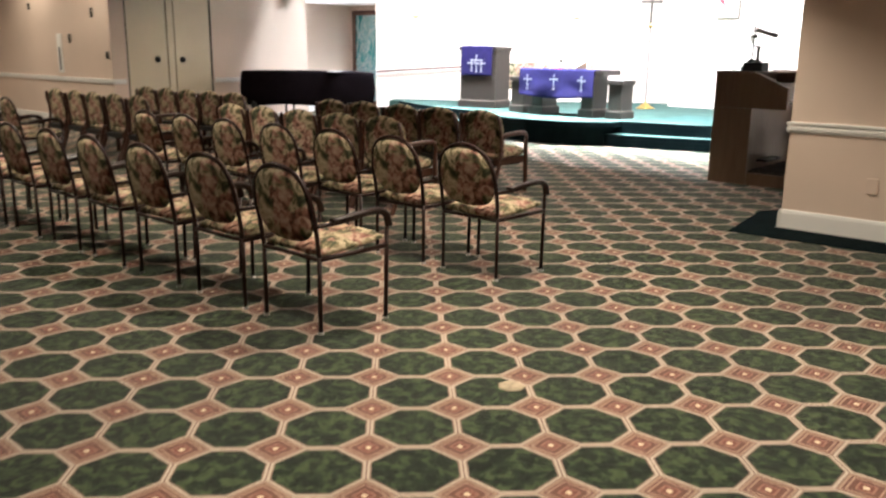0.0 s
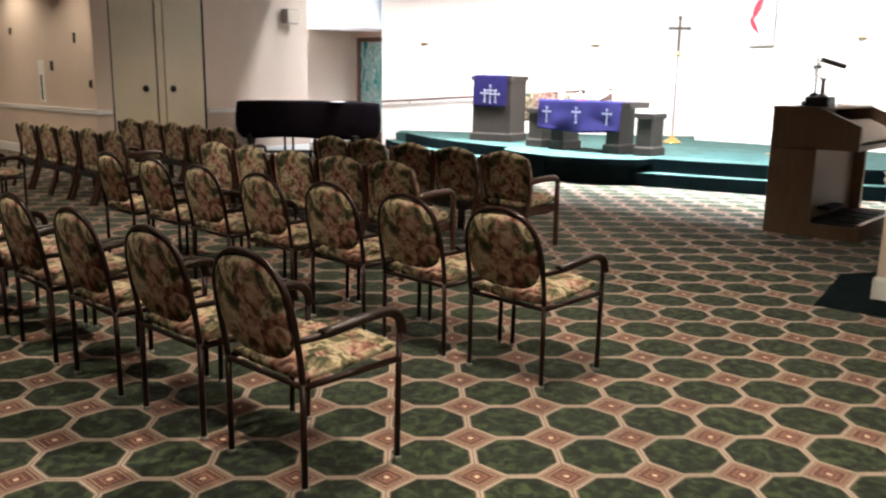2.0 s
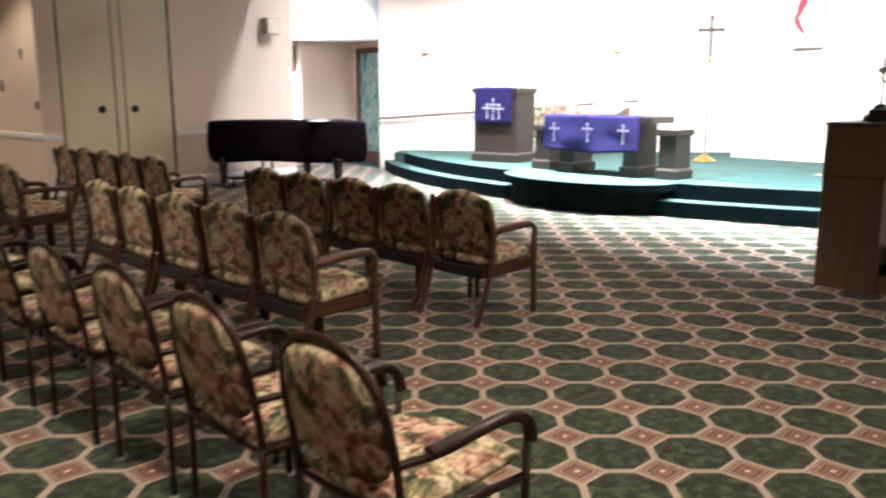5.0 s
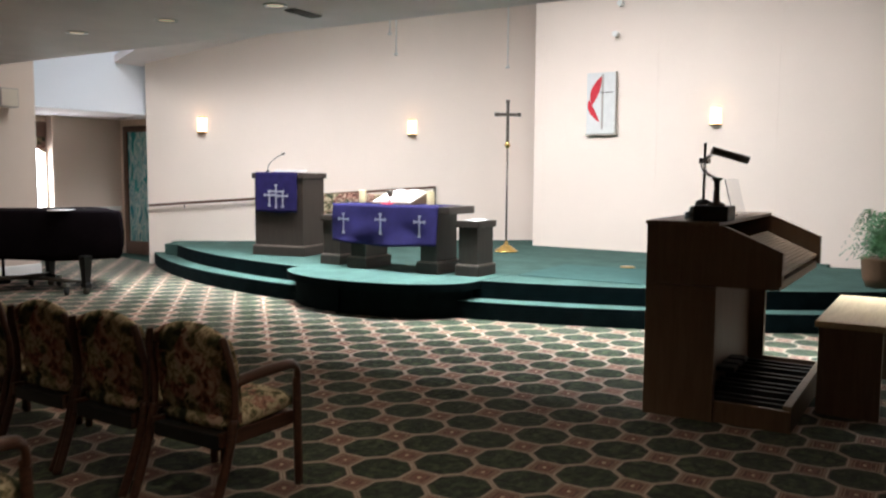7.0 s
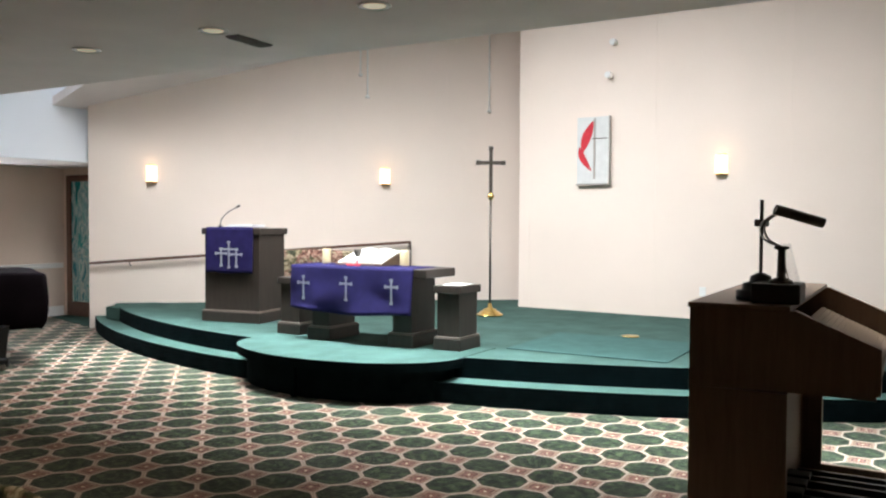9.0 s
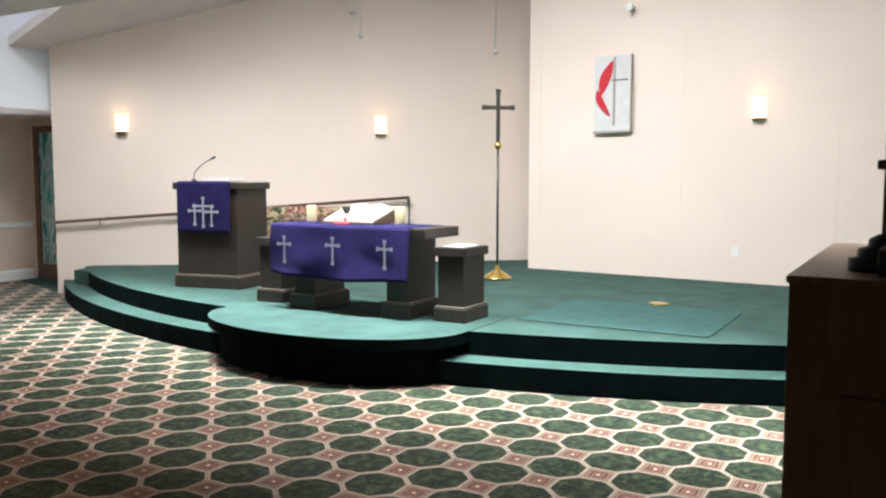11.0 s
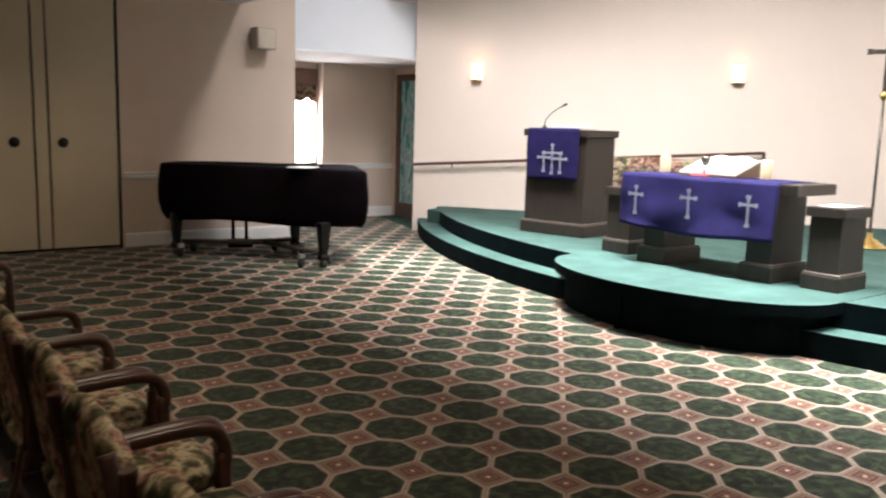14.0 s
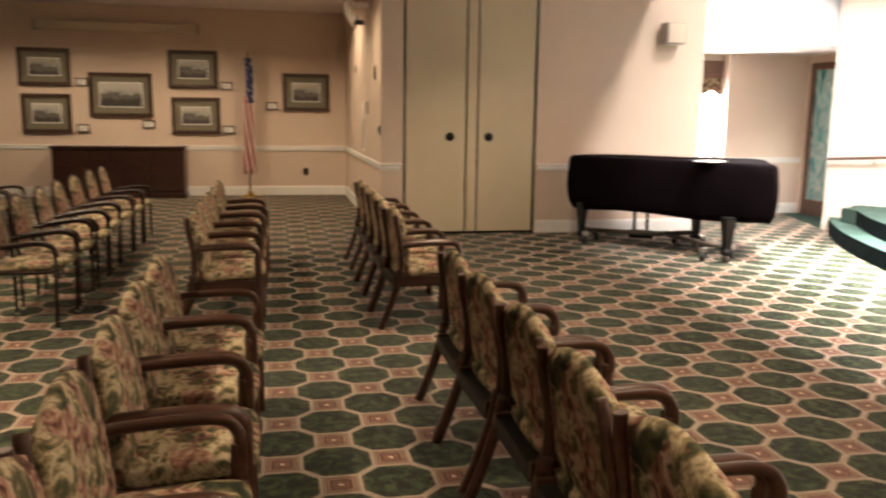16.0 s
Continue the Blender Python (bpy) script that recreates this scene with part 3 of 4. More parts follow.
    for i in range(N):
        bm.faces.new((lay[0][i], lay[0][(i + 1) % N], lay[1][(i + 1) % N], lay[1][i]))
    bmesh.ops.recalc_face_normals(bm, faces=bm.faces)
    part("backrest", bm, M["fabric"], c, "dark floral tapestry oval back pad")
    return c


def wood_chair():
    c = thing("wooden_armchair", "walnut wooden armchair with padded floral tapestry seat", "chair", group="wooden armchairs in rows")
    back = lambda z: -0.095 - (z - 0.36) * 0.13
    for s in (1, -1):
        part("leg", tubed([(-0.155, s * 0.262, 0.42), (-0.185, s * 0.262, 0.28), (-0.24, s * 0.258, 0.12), (-0.29, s * 0.254, 0.0)], 0.018, 8, 0.024), M["chair_wood"], c)
        part("leg", tubed([(0.262, s * 0.255, 0.53), (0.265, s * 0.255, 0.3), (0.27, s * 0.255, 0.0)], 0.02, 6, 0.024), M["chair_wood"], c)
        part("armrest", tubed([(back(0.56), s * 0.245, 0.575), (-0.1, s * 0.262, 0.592), (0.1, s * 0.268, 0.605), (0.22, s * 0.265, 0.60), (0.262, s * 0.258, 0.56), (0.264, s * 0.255, 0.5)], 0.027, 8, 0.017), M["chair_wood"], c, "curved polished walnut arm")
        part("back_post", tubed([(-0.15, s * 0.262, 0.38), (back(0.56) - 0.026, s * 0.264, 0.56), (back(0.70) - 0.036, s * 0.26, 0.70), (back(0.79) - 0.036, s * 0.235, 0.79)], 0.011, 8, 0.020), M["chair_wood"], c)
        part("seat_rail", boxed(-0.2, 0.26, s * 0.225 - 0.014, s * 0.225 + 0.014, 0.30, 0.365, bevel=0.004), M["chair_wood"], c)
    part("seat_frame", boxed(-0.2, 0.25, -0.21, 0.21, 0.285, 0.35, bevel=0.006), M["dark"], c, "black underseat frame")
    part("seat", cushion(bmesh.new(), 0, 0, 0, 0.46, 0.47, 0.125, pose(0.075, 0, 0.395, 0, -4, 0)), M["fabric"], c, "thick floral seat cushion")
    # padded back, rounded at the top
    bm = bmesh.new()
    cushion(bm, 0, 0, 0, 0.46, 0.53, 0.075, Matrix.Translation((back(0.605), 0, 0.605)) @ Matrix.Rotation(radians(-98), 4, "Y"), 12, 5.0)
    for v0 in bm.verts:
        if v0.co.z > 0.68:
            v0.co.z -= 0.055 * (v0.co.y / 0.265) ** 2 * (v0.co.z - 0.68) / 0.14
    part("backrest", bm, M["fabric"], c, "floral tapestry padded back")
    return c


rnd = random.Random(7)


def row(maker, x, centres, slope=0.0, jitter=0.015):
    for i, y in enumerate(centres):
        m = pose(x + slope * i + rnd.uniform(-jitter, jitter), y + rnd.uniform(-0.01, 0.01), 0, 0, 0, rnd.uniform(-2, 2))
        copy_thing(maker, m)


steel, walnut = metal_chair(), wood_chair()
row(steel, 1.55, [0.59 + 0.63 * i for i in range(1, 8)], -0.012)
row(steel, 2.97, [0.57 + 0.63 * i for i in range(7)], -0.012)
row(steel, 2.75, [7.15 + 0.63 * i for i in range(7)], 0.0)
row(steel, 1.40, [7.15 + 0.63 * i for i in range(7)], 0.0)
steel.matrix_world = pose(1.56, 0.585, 0, 0, 0, 0)
D = [2.575 + 0.575 * i for i in range(5)]
E2 = [6.84 + 0.573 * i for i in range(5)]
row(walnut, 5.42, D[1:])
row(walnut, 5.41, E2)
row(walnut, 4.05, D)
row(walnut, 4.05, E2)
walnut.matrix_world = pose(5.42, D[0], 0)

# ---- grand piano under its cover ----
p = thing("grand_piano", "grand piano under a fitted black cloth cover", "piano")
plan = [(9.42, 8.55), (9.62, 8.98), (9.98, 9.72), (9.75, 9.95), (9.3, 10.1), (8.95, 10.45), (8.62, 10.72), (8.25, 10.78), (7.98, 10.65), (7.87, 10.4), (8.0, 10.08), (8.3, 9.72), (8.7, 9.32), (9.05, 8.93)]
loop = smooth_path([(x, y, 0) for x, y in plan + plan[:1]], 6)[:-1]
ctr = Vector((8.95, 9.75, 0))
bm = bmesh.new()
rings = []
for k, (sc, z) in enumerate(((0.92, 1.016), (0.97, 1.01), (0.99, 0.985), (0.998, 0.9), (1.01, 0.75), (1.008, 0.6), (0.985, 0.475), (0.945, 0.405))):
    ring = []
    for i, q in enumerate(loop):
        d = (q - ctr) * sc
        w = (0.006 * math.sin(i * 1.7) + 0.004 * math.sin(i * 0.53)) * (k / 7)
        d *= 1 + w
        zz = z + (0.018 * math.sin(i * 0.31) if k == 7 else 0)
        ring.append(bm.verts.new((ctr.x + d.x, ctr.y + d.y, zz)))
    rings.append(ring)
L = len(loop)
for A, B in zip(rings, rings[1:]):
    for i in range(L):
        bm.faces.new((A[i], A[(i + 1) % L], B[(i + 1) % L], B[i])).smooth = True
bm.faces.new(rings[0])
bm.faces.new(rings[-1])
bmesh.ops.recalc_face_normals(bm, faces=bm.faces)
part("cover", bm, M["black"], p, "fitted black cloth cover")
part("lid_fold", tubed([(8.15, 10.3, 1.018), (8.8, 9.85, 1.026), (9.3, 9.3, 1.02)], 0.012, 6, 0.006), M["black"], p)
def square_leg(x, y):
    bm = bmesh.new()
    rings = []
    for h, z in ((0.036, 0.075), (0.046, 0.08), (0.046, 0.12), (0.034, 0.14), (0.05, 0.36), (0.06, 0.47)):
        rings.append([bm.verts.new((x + a * h, y + b * h, z)) for a, b in ((1, 1), (-1, 1), (-1, -1), (1, -1))])
    for A, B in zip(rings, rings[1:]):
        for k in range(4):
            bm.faces.new((A[k], A[(k + 1) % 4], B[(k + 1) % 4], B[k]))
    bm.faces.new(rings[0][::-1]), bm.faces.new(rings[-1])
    bmesh.ops.recalc_face_normals(bm, faces=bm.faces)
    return bm


LEGS = ((7.98, 10.24), (8.98, 8.70), (9.23, 9.82))
HUB = Vector((8.73, 9.6, 0.17))
for x, y in LEGS:
    leg = part("leg", square_leg(x, y), M["ebony"], p, "square tapered black leg")
    part("caster", lathe([(0.03, 0), (0.042, 0.012), (0.042, 0.06), (0.02, 0.078)], 12, (x, y, 0)), M["bronze"], leg, "dark metal caster")
    arm = part("dolly_arm", tubed([HUB, (x, y, 0.15)], 0.017, 6, 0.026, smooth=False), M["bronze"], p, "dark steel dolly arm under the piano")
    d = (Vector((x, y, 0.15)) - HUB).normalized()
    n = Vector((-d.y, d.x, 0))
    for s in (1, -1):
        q = Vector((x, y, 0)) - d * 0.12 + n * (0.2 * s)
        part("outrigger", tubed([(x - d.x * 0.06, y - d.y * 0.06, 0.15), (q.x, q.y, 0.13)], 0.012, 6, smooth=False), M["bronze"], arm)
        bm = lathe([(0.012, -0.02), (0.05, -0.02), (0.055, -0.012), (0.055, 0.012), (0.05, 0.02), (0.012, 0.02)], 16)
        bmesh.ops.transform(bm, matrix=pose(q.x, q.y, 0.056, 90, 0, 40), verts=bm.verts)
        part("wheel", bm, M["dark"], arm, "black rubber dolly wheel")
        part("fork", boxed(q.x - 0.03, q.x + 0.03, q.y - 0.03, q.y + 0.03, 0.108, 0.15, bevel=0.006), M["steel"], arm, "bright steel caster fork")
for dx in (-0.07, 0.07):
    part("lyre_post", tubed([(8.66 + dx, 10.08 - dx * 0.35, 0.47), (8.66 + dx, 10.08 - dx * 0.35, 0.12)], 0.02, 8, smooth=False), M["ebony"], p)
part("pedal_box", boxed(-0.14, 0.14, -0.07, 0.07, 0.06, 0.15, bevel=0.01, m=pose(8.66, 10.08, 0, 0, 0, -19)), M["ebony"], p)
for dx in (-0.07, 0, 0.07):
    part("pedal", boxed(-0.015, 0.015, 0.06, 0.17, 0.085, 0.1, bevel=0.004, m=pose(8.66 + dx, 10.08 - dx * 0.35, 0, 0, 0, -19)), M["brass"], p, "brass pedal")
tagged(mesh_object("sheet_music", boxed(-0.16, 0.16, -0.11, 0.11, 0, 0.008, bevel=0.002), M["paper"]), "loose white sheet lying on the piano cover", "paper").matrix_world = pose(8.95, 9.1, 1.021, 0, 0, 35)

# ---- platform furniture ----
def plinth(bm, x0, x1, y0, y1, z0, z1):
    box(bm, x0, x1, y0, y1, z0, z1, 0.006)


def skirted(t, x0, x1, y0, y1, z0, z1, cap, lip=0.03, base=0.12):
    part("body", boxed(x0, x1, y0, y1, z0 + base, z1 - cap), M["oak"], t)
    part("plinth", boxed(x0 - lip, x1 + lip, y0 - lip, y1 + lip, z0, z0 + base, bevel=0.008), M["oak"], t)
    part("moulding", boxed(x0 - lip * 0.8, x1 + lip * 0.8, y0 - lip * 0.8, y1 + lip * 0.8, z0 + base, z0 + base + 0.02, bevel=0.008), M["oak_trim"], t, "lighter wooden moulding")
    part("top", boxed(x0 - lip, x1 + lip, y0 - lip, y1 + lip, z1 - cap, z1, bevel=0.008), M["oak"], t)


def latin_cross(bm, y, z, w, h, x=0.0, t=0.004):
    """A flared cross, standing in the yz plane."""
    box(bm, x - t, x, y - 0.009, y + 0.009, z - h * 0.62, z + h * 0.38, 0.0)
    box(bm, x - t - 0.0005, x - 0.0005, y - w / 2, y + w / 2, z - 0.011 + h * 0.1, z + 0.011 + h * 0.1)
    for dy, dz in ((0, -h * 0.62), (0, h * 0.38)):
        box(bm, x - t - 0.001, x - 0.001, y - 0.019, y + 0.019, z + dz - 0.014, z + dz + 0.014)
    for dy in (-w / 2, w / 2):
        box(bm, x - t - 0.001, x - 0.001, y + dy - 0.01, y + dy + 0.01, z + h * 0.1 - 0.018, z + h * 0.1 + 0.018)


Z0 = 0.372
pm = pose(11.10, 7.51, 0, 0, 0, 10.5)
pul = thing("pulpit", "brown oak pulpit with capped top and plinth", "pulpit", pm)
skirted(pul, 0.03, 0.60, -0.38, 0.38, Z0, 1.50, 0.075)
pc = thing("pulpit_cloth", "purple cloth with silver crosses hanging over the pulpit", "cloth", pm)


def hanging(name_top, parent, y0, y1, z_top, z_low, back, front=-0.012, waves=3, amp=0.006, slack=0.0, folds=0.0):
    bm = bmesh.new()
    nx, nz = 40, 14
    grid = []
    for j in range(nz + 5):
        line = []
        for i in range(nx + 1):
            u = i / nx
            y = y0 + (y1 - y0) * u
            if j < 5:
                line.append(bm.verts.new((back + (front - back) * j / 4, y, z_top)))
            else:
                q = (j - 4) / nz
                x = front - amp * q * (1.2 + math.sin(waves * 2 * math.pi * u + 1.0)) - 0.006 * q
                x -= folds * q * abs(math.sin(4 * u + 3.5 * q)) * math.sin(7.5 * u * (1.2 - 0.4 * q)) ** 2
                z = z_top - (z_top - z_low) * q - slack * q * math.sin(math.pi * u) + 0.004 * q * math.sin(9 * u)
                line.append(bm.verts.new((x, y, z)))
        grid.append(line)
    for A, B in zip(grid, grid[1:]):
        for i in range(nx):
            bm.faces.new((A[i], B[i], B[i + 1], A[i + 1])).smooth = True
    bmesh.ops.recalc_face_normals(bm, faces=bm.faces)
    bmesh.ops.solidify(bm, geom=bm.faces[:], thickness=0.003)
    return part(name_top, bm, M["purple"], parent)


hanging("drape", pc, -0.32, 0.335, 1.512, 0.965, 0.35, amp=0.004)
bm = bmesh.new()
latin_cross(bm, 0.0, 1.22, 0.24, 0.30, -0.032)
latin_cross(bm, 0.105, 1.18, 0.15, 0.20, -0.034)
latin_cross(bm, -0.105, 1.17, 0.15, 0.20, -0.034)
part("embroidery", bm, M["silver"], pc, "three silver embroidered crosses")
mic = thing("gooseneck_microphone", "thin black gooseneck microphone on the pulpit", "microphone", pm)
part("base", lathe([(0.03, 0), (0.03, 0.012), (0.012, 0.02)], 14, (0.2, 0.28, 1.515)), M["dark"], mic)
part("gooseneck", tubed([(0.2, 0.28, 1.52), (0.2, 0.265, 1.60), (0.22, 0.20, 1.68), (0.25, 0.08, 1.755)], 0.005, 6), M["dark"], mic)
part("capsule", tubed([(0.25, 0.08, 1.755), (0.262, 0.04, 1.775)], 0.013, 8, smooth=False), M["dark"], mic)
tagged(mesh_object("open_folder", boxed(0.12, 0.42, -0.22, 0.12, 1.516, 1.545, bevel=0.004), M["paper"]), "white papers lying on top of the pulpit", "paper").matrix_world = pm

alt = thing("altar_table", "brown oak altar table on two broad pedestals", "table")
part("tabletop", boxed(10.49, 11.06, 4.40, 6.02, 1.05, 1.135, bevel=0.01), M["oak"], alt)
for y0, y1 in ((5.60, 5.82), (4.60, 4.82)):
    leg = part("pedestal", boxed(10.56, 11.0, y0, y1, Z0 + 0.12, 1.05), M["oak"], alt)
    part("plinth", boxed(10.52, 11.04, y0 - 0.035, y1 + 0.035, Z0, Z0 + 0.12, bevel=0.008), M["oak"], leg)
    part("moulding", boxed(10.53, 11.03, y0 - 0.028, y1 + 0.028, Z0 + 0.12, Z0 + 0.14, bevel=0.006), M["oak_trim"], leg, "lighter wooden moulding")
am = pose(10.49, 5.27, 0)
ac = thing("altar_cloth", "purple cloth with silver crosses draped over the altar table", "cloth", am)
hanging("drape", ac, -0.74, 0.76, 1.141, 0.70, 0.5, waves=2.5, amp=0.024, slack=0.035, folds=0.034)
for y, z in ((-0.52, 0.94), (0.02, 0.95), (0.56, 0.94)):
    bm = bmesh.new()
    latin_cross(bm, y, z, 0.14, 0.22, -0.06)
    part("embroidery", bm, M["silver"], ac, "silver embroidered cross")
for x0, x1, y0, y1 in ((10.6, 11.0, 4.10, 4.36), (10.68, 11.05, 6.10, 6.38)):
    st = thing("flower_stand", "square brown oak pedestal stand beside the altar table", "stand", group="pedestal stands by the altar")
    skirted(st, x0 + 0.02, x1 - 0.02, y0 + 0.01, y1 - 0.01, Z0, 0.985, 0.075, 0.028, 0.11)
    if y0 < 5:
        tagged(mesh_object("cloth_square", boxed(x0 + 0.06, x1 - 0.06, y0 + 0.04, y1 - 0.04, 0.986, 0.992), M["paper"]), "white folded cloth lying on the pedestal stand", "cloth")
# book on its stand
bk = thing("open_bible", "large open book with white pages on a slanted wooden stand", "book", pose(10.84, 5.30, 1.145, 0, 0, 0))
bm = bmesh.new()
for s in (1, -1):
    lo = [(-0.17, 0.02), (0.17, 0.13)]
    pts = []
    for i in range(9):
        u = i / 8
        pts.append((u * 0.27 * s, 0.028 * math.sin(math.pi * min(1, u * 1.1 + 0.1)) + 0.012))
    g = [[bm.verts.new((x, y, z + h)) for y, h in pts] for x, z in lo]
    g2 = [[bm.verts.new((x, y, z)) for y, h in pts] for x, z in lo]
    for i in range(8):
        bm.faces.new((g[0][i], g[0][i + 1], g[1][i + 1], g[1][i])).smooth = True
        bm.faces.new((g2[0][i], g2[0][i + 1], g[0][i + 1], g[0][i]))
        bm.faces.new((g2[1][i], g2[1][i + 1], g[1][i + 1], g[1][i]))
        bm.faces.new((g2[0][i], g2[0][i + 1], g2[1][i + 1], g2[1][i]))
    bm.faces.new((g2[0][8], g2[1][8], g[1][8], g[0][8]))
bmesh.ops.recalc_face_normals(bm, faces=bm.faces)
part("page_spread", bm, M["paper"], bk, "white open pages")
bm = bmesh.new()
prism(bm, [(-0.19, 0.0), (0.19, 0.0), (0.19, 0.125), (-0.19, 0.014)], -0.28, 0.28)
bmesh.ops.rotate(bm, cent=(0, 0, 0), matrix=Matrix.Rotation(radians(90), 3, "X"), verts=bm.verts)
part("stand", bm, M["organ_wood"], bk, "slanted wooden book stand")
part("ribbon", tubed([(-0.18, 0.02, 0.06), (-0.205, 0.0, 0.01), (-0.23, -0.05, 0.004), (-0.22, 0.12, 0.004)], 0.012, 6, 0.003), M["red"], bk, "red ribbon marker")
for y in (5.90, 4.905):
    cd = thing("pillar_candle", "ivory pillar candle standing on the altar table", "candle", pose(10.9, y, 1.137), group="altar candles")
    part("wax", lathe([(0.045, 0), (0.046, 0.01), (0.046, 0.15), (0.042, 0.158), (0.03, 0.15), (0.0, 0.148)], 20), M["wax"], cd)
    part("wick", tubed([(0, 0, 0.148), (0.002, 0, 0.165)], 0.002, 5, smooth=False), M["dark"], cd)
ch = thing("chalice", "small dark chalice on the altar table", "chalice", pose(10.76, 5.385, 1.144))
part("cup", lathe([(0.035, 0), (0.033, 0.006), (0.008, 0.02), (0.007, 0.075), (0.02, 0.085), (0.038, 0.12), (0.04, 0.16), (0.037, 0.16), (0.02, 0.1), (0.0, 0.095)], 18), M["bronze"], ch)
# settee behind the pulpit
so = thing("settee", "floral tapestry settee standing on the platform", "settee", pose(12.85, 7.65, Z0, 0, 0, 128))
part("backrest", cushion(bmesh.new(), 0, 0, 0, 1.15, 0.5, 0.12, pose(0, 0.18, 0.58, 80, 0, 0)), M["fabric"], so)
part("seat", cushion(bmesh.new(), 0, -0.1, 0.36, 1.2, 0.6, 0.14), M["fabric"], so)
for s in (1, -1):
    part("armrest", tubed([(s * 0.62, 0.15, 0.62), (s * 0.64, -0.2, 0.6), (s * 0.62, -0.36, 0.5)], 0.035, 8), M["chair_wood"], so)
    for y in (0.18, -0.33):
        part("leg", boxed(s * 0.6 - 0.02, s * 0.6 + 0.02, y - 0.02, y + 0.02, 0, 0.62, bevel=0.004), M["chair_wood"], so)
# standing cross
cr = thing("processional_cross", "tall dark metal cross on a brass stepped foot", "cross", pose(13.45, 5.22, Z0, 0, 0, 38))
part("foot", lathe([(0.17, 0), (0.17, 0.02), (0.13, 0.025), (0.13, 0.05), (0.09, 0.055), (0.085, 0.08), (0.03, 0.1), (0.02, 0.16)], 24), M["brass"], cr, "polished stepped brass foot")
part("shaft", tubed([(0, 0, 0.12), (0, 0, 1.58)], 0.014, 10, smooth=False), M["bronze"], cr)
part("knop", lathe([(0.012, 1.50), (0.03, 1.52), (0.048, 1.55), (0.03, 1.58), (0.014, 1.61)], 18), M["brass"], cr, "brass knop")
bm = bmesh.new()
box(bm, -0.012, 0.012, -0.022, 0.022, 1.58, 2.18, 0.004)
box(bm, -0.0125, 0.0125, -0.17, 0.17, 1.965, 2.01, 0.004)
for y, z in ((0, 2.17), (-0.165, 1.9875), (0.165, 1.9875)):
    box(bm, -0.014, 0.014, y - 0.028, y + 0.028, z - 0.028, z + 0.028, 0.004)
part("cross_head", bm, M["bronze"], cr)
# floor box lid
tagged(mesh_object("floor_outlet", lathe([(0.09, 0), (0.09, 0.008), (0.07, 0.012), (0, 0.012)], 20), M["brass"]), "round brass floor outlet cover on the platform", "outlet").matrix_world = pose(12.42, 3.02, Z0 + 0.008)

# ---- things on the platform walls ----
A0, A1 = Vector((11.68, 10.90)), Vector((15.6, 6.07))
ANG_A = math.degrees(math.atan2(A1.y - A0.y, A1.x - A0.x))
ANG_B = math.degrees(math.atan2(5.40 + 1.5, 14.72 - 14.26))


def sconce(x, y, z, rz):
    s = thing("wall_sconce", "lit half-round frosted glass wall sconce", "lamp", pose(x, y, z, 0, 0, rz), group="platform wall sconces")
    bm = bmesh.new()
    prism(bm, [(0.075 * math.cos(math.pi * i / 12), -0.09 * math.sin(math.pi * i / 12)) for i in range(13)][::-1], -0.13, 0.10)
    part("shade", bm, M["sconce_glass"], s, "glowing frosted glass shade")
    bm = bmesh.new()
    prism(bm, [(0.08 * math.cos(math.pi * i / 12), -0.095 * math.sin(math.pi * i / 12)) for i in range(13)][::-1], -0.145, -0.13)
    part("band", bm, M["brass"], s, "thin brass band")
    part("backplate", boxed(-0.06, 0.06, -0.012, 0.0, -0.15, 0.12, bevel=0.003), M["brass"], s)
    a = radians(rz - 90)
    lamp("sconce_light", "POINT", 0.4, Matrix.Translation((x + 0.14 * math.cos(a), y + 0.14 * math.sin(a), z + 0.16)), (1.0, 0.66, 0.36), radius=0.06)


sconce(12.235, 10.21, 2.29, ANG_A)
sconce(14.41, 7.53, 2.295, ANG_A)
sconce(14.53, 2.54, 2.34, ANG_B + 180)
# hand rail
hr = thing("handrail", "brown wooden handrail fixed along the platform wall", "handrail")
e, f2 = Vector((11.62, 10.82, 0.96)), Vector((14.58, 7.17, 1.275))
part("rail", tubed([e, f2], 0.022, 8, smooth=False), M["rail"], hr)
for s in (0.12, 0.4, 0.7, 0.995):
    q = e.lerp(f2, s)
    part("bracket", tubed([q, q + Vector((0.0, 0.0, -0.06)), q + Vector((0.07, 0.055, -0.08))], 0.008, 6), M["bronze"], hr)
part("end_post", tubed([f2, (f2.x, f2.y, Z0)], 0.014, 8, smooth=False), M["bronze"], hr)
# banner with a red flame shape and a dark cross
bn = thing("wall_banner", "white wall panel with a red flame shape and dark cross", "banner", pose(14.62, 4.24, 2.12, 0, 0, ANG_B + 180))
part("panel", boxed(-0.23, 0.23, -0.05, -0.015, 0, 0.9, bevel=0.004), M["panel"], bn)
part("edge", boxed(0.231, 0.243, -0.055, -0.012, -0.01, 0.905), M["grey"], bn, "grey metal edge strip")
part("ledge", boxed(-0.24, 0.23, -0.054, -0.012, -0.022, -0.001), M["grey"], bn, "grey metal bottom edge")


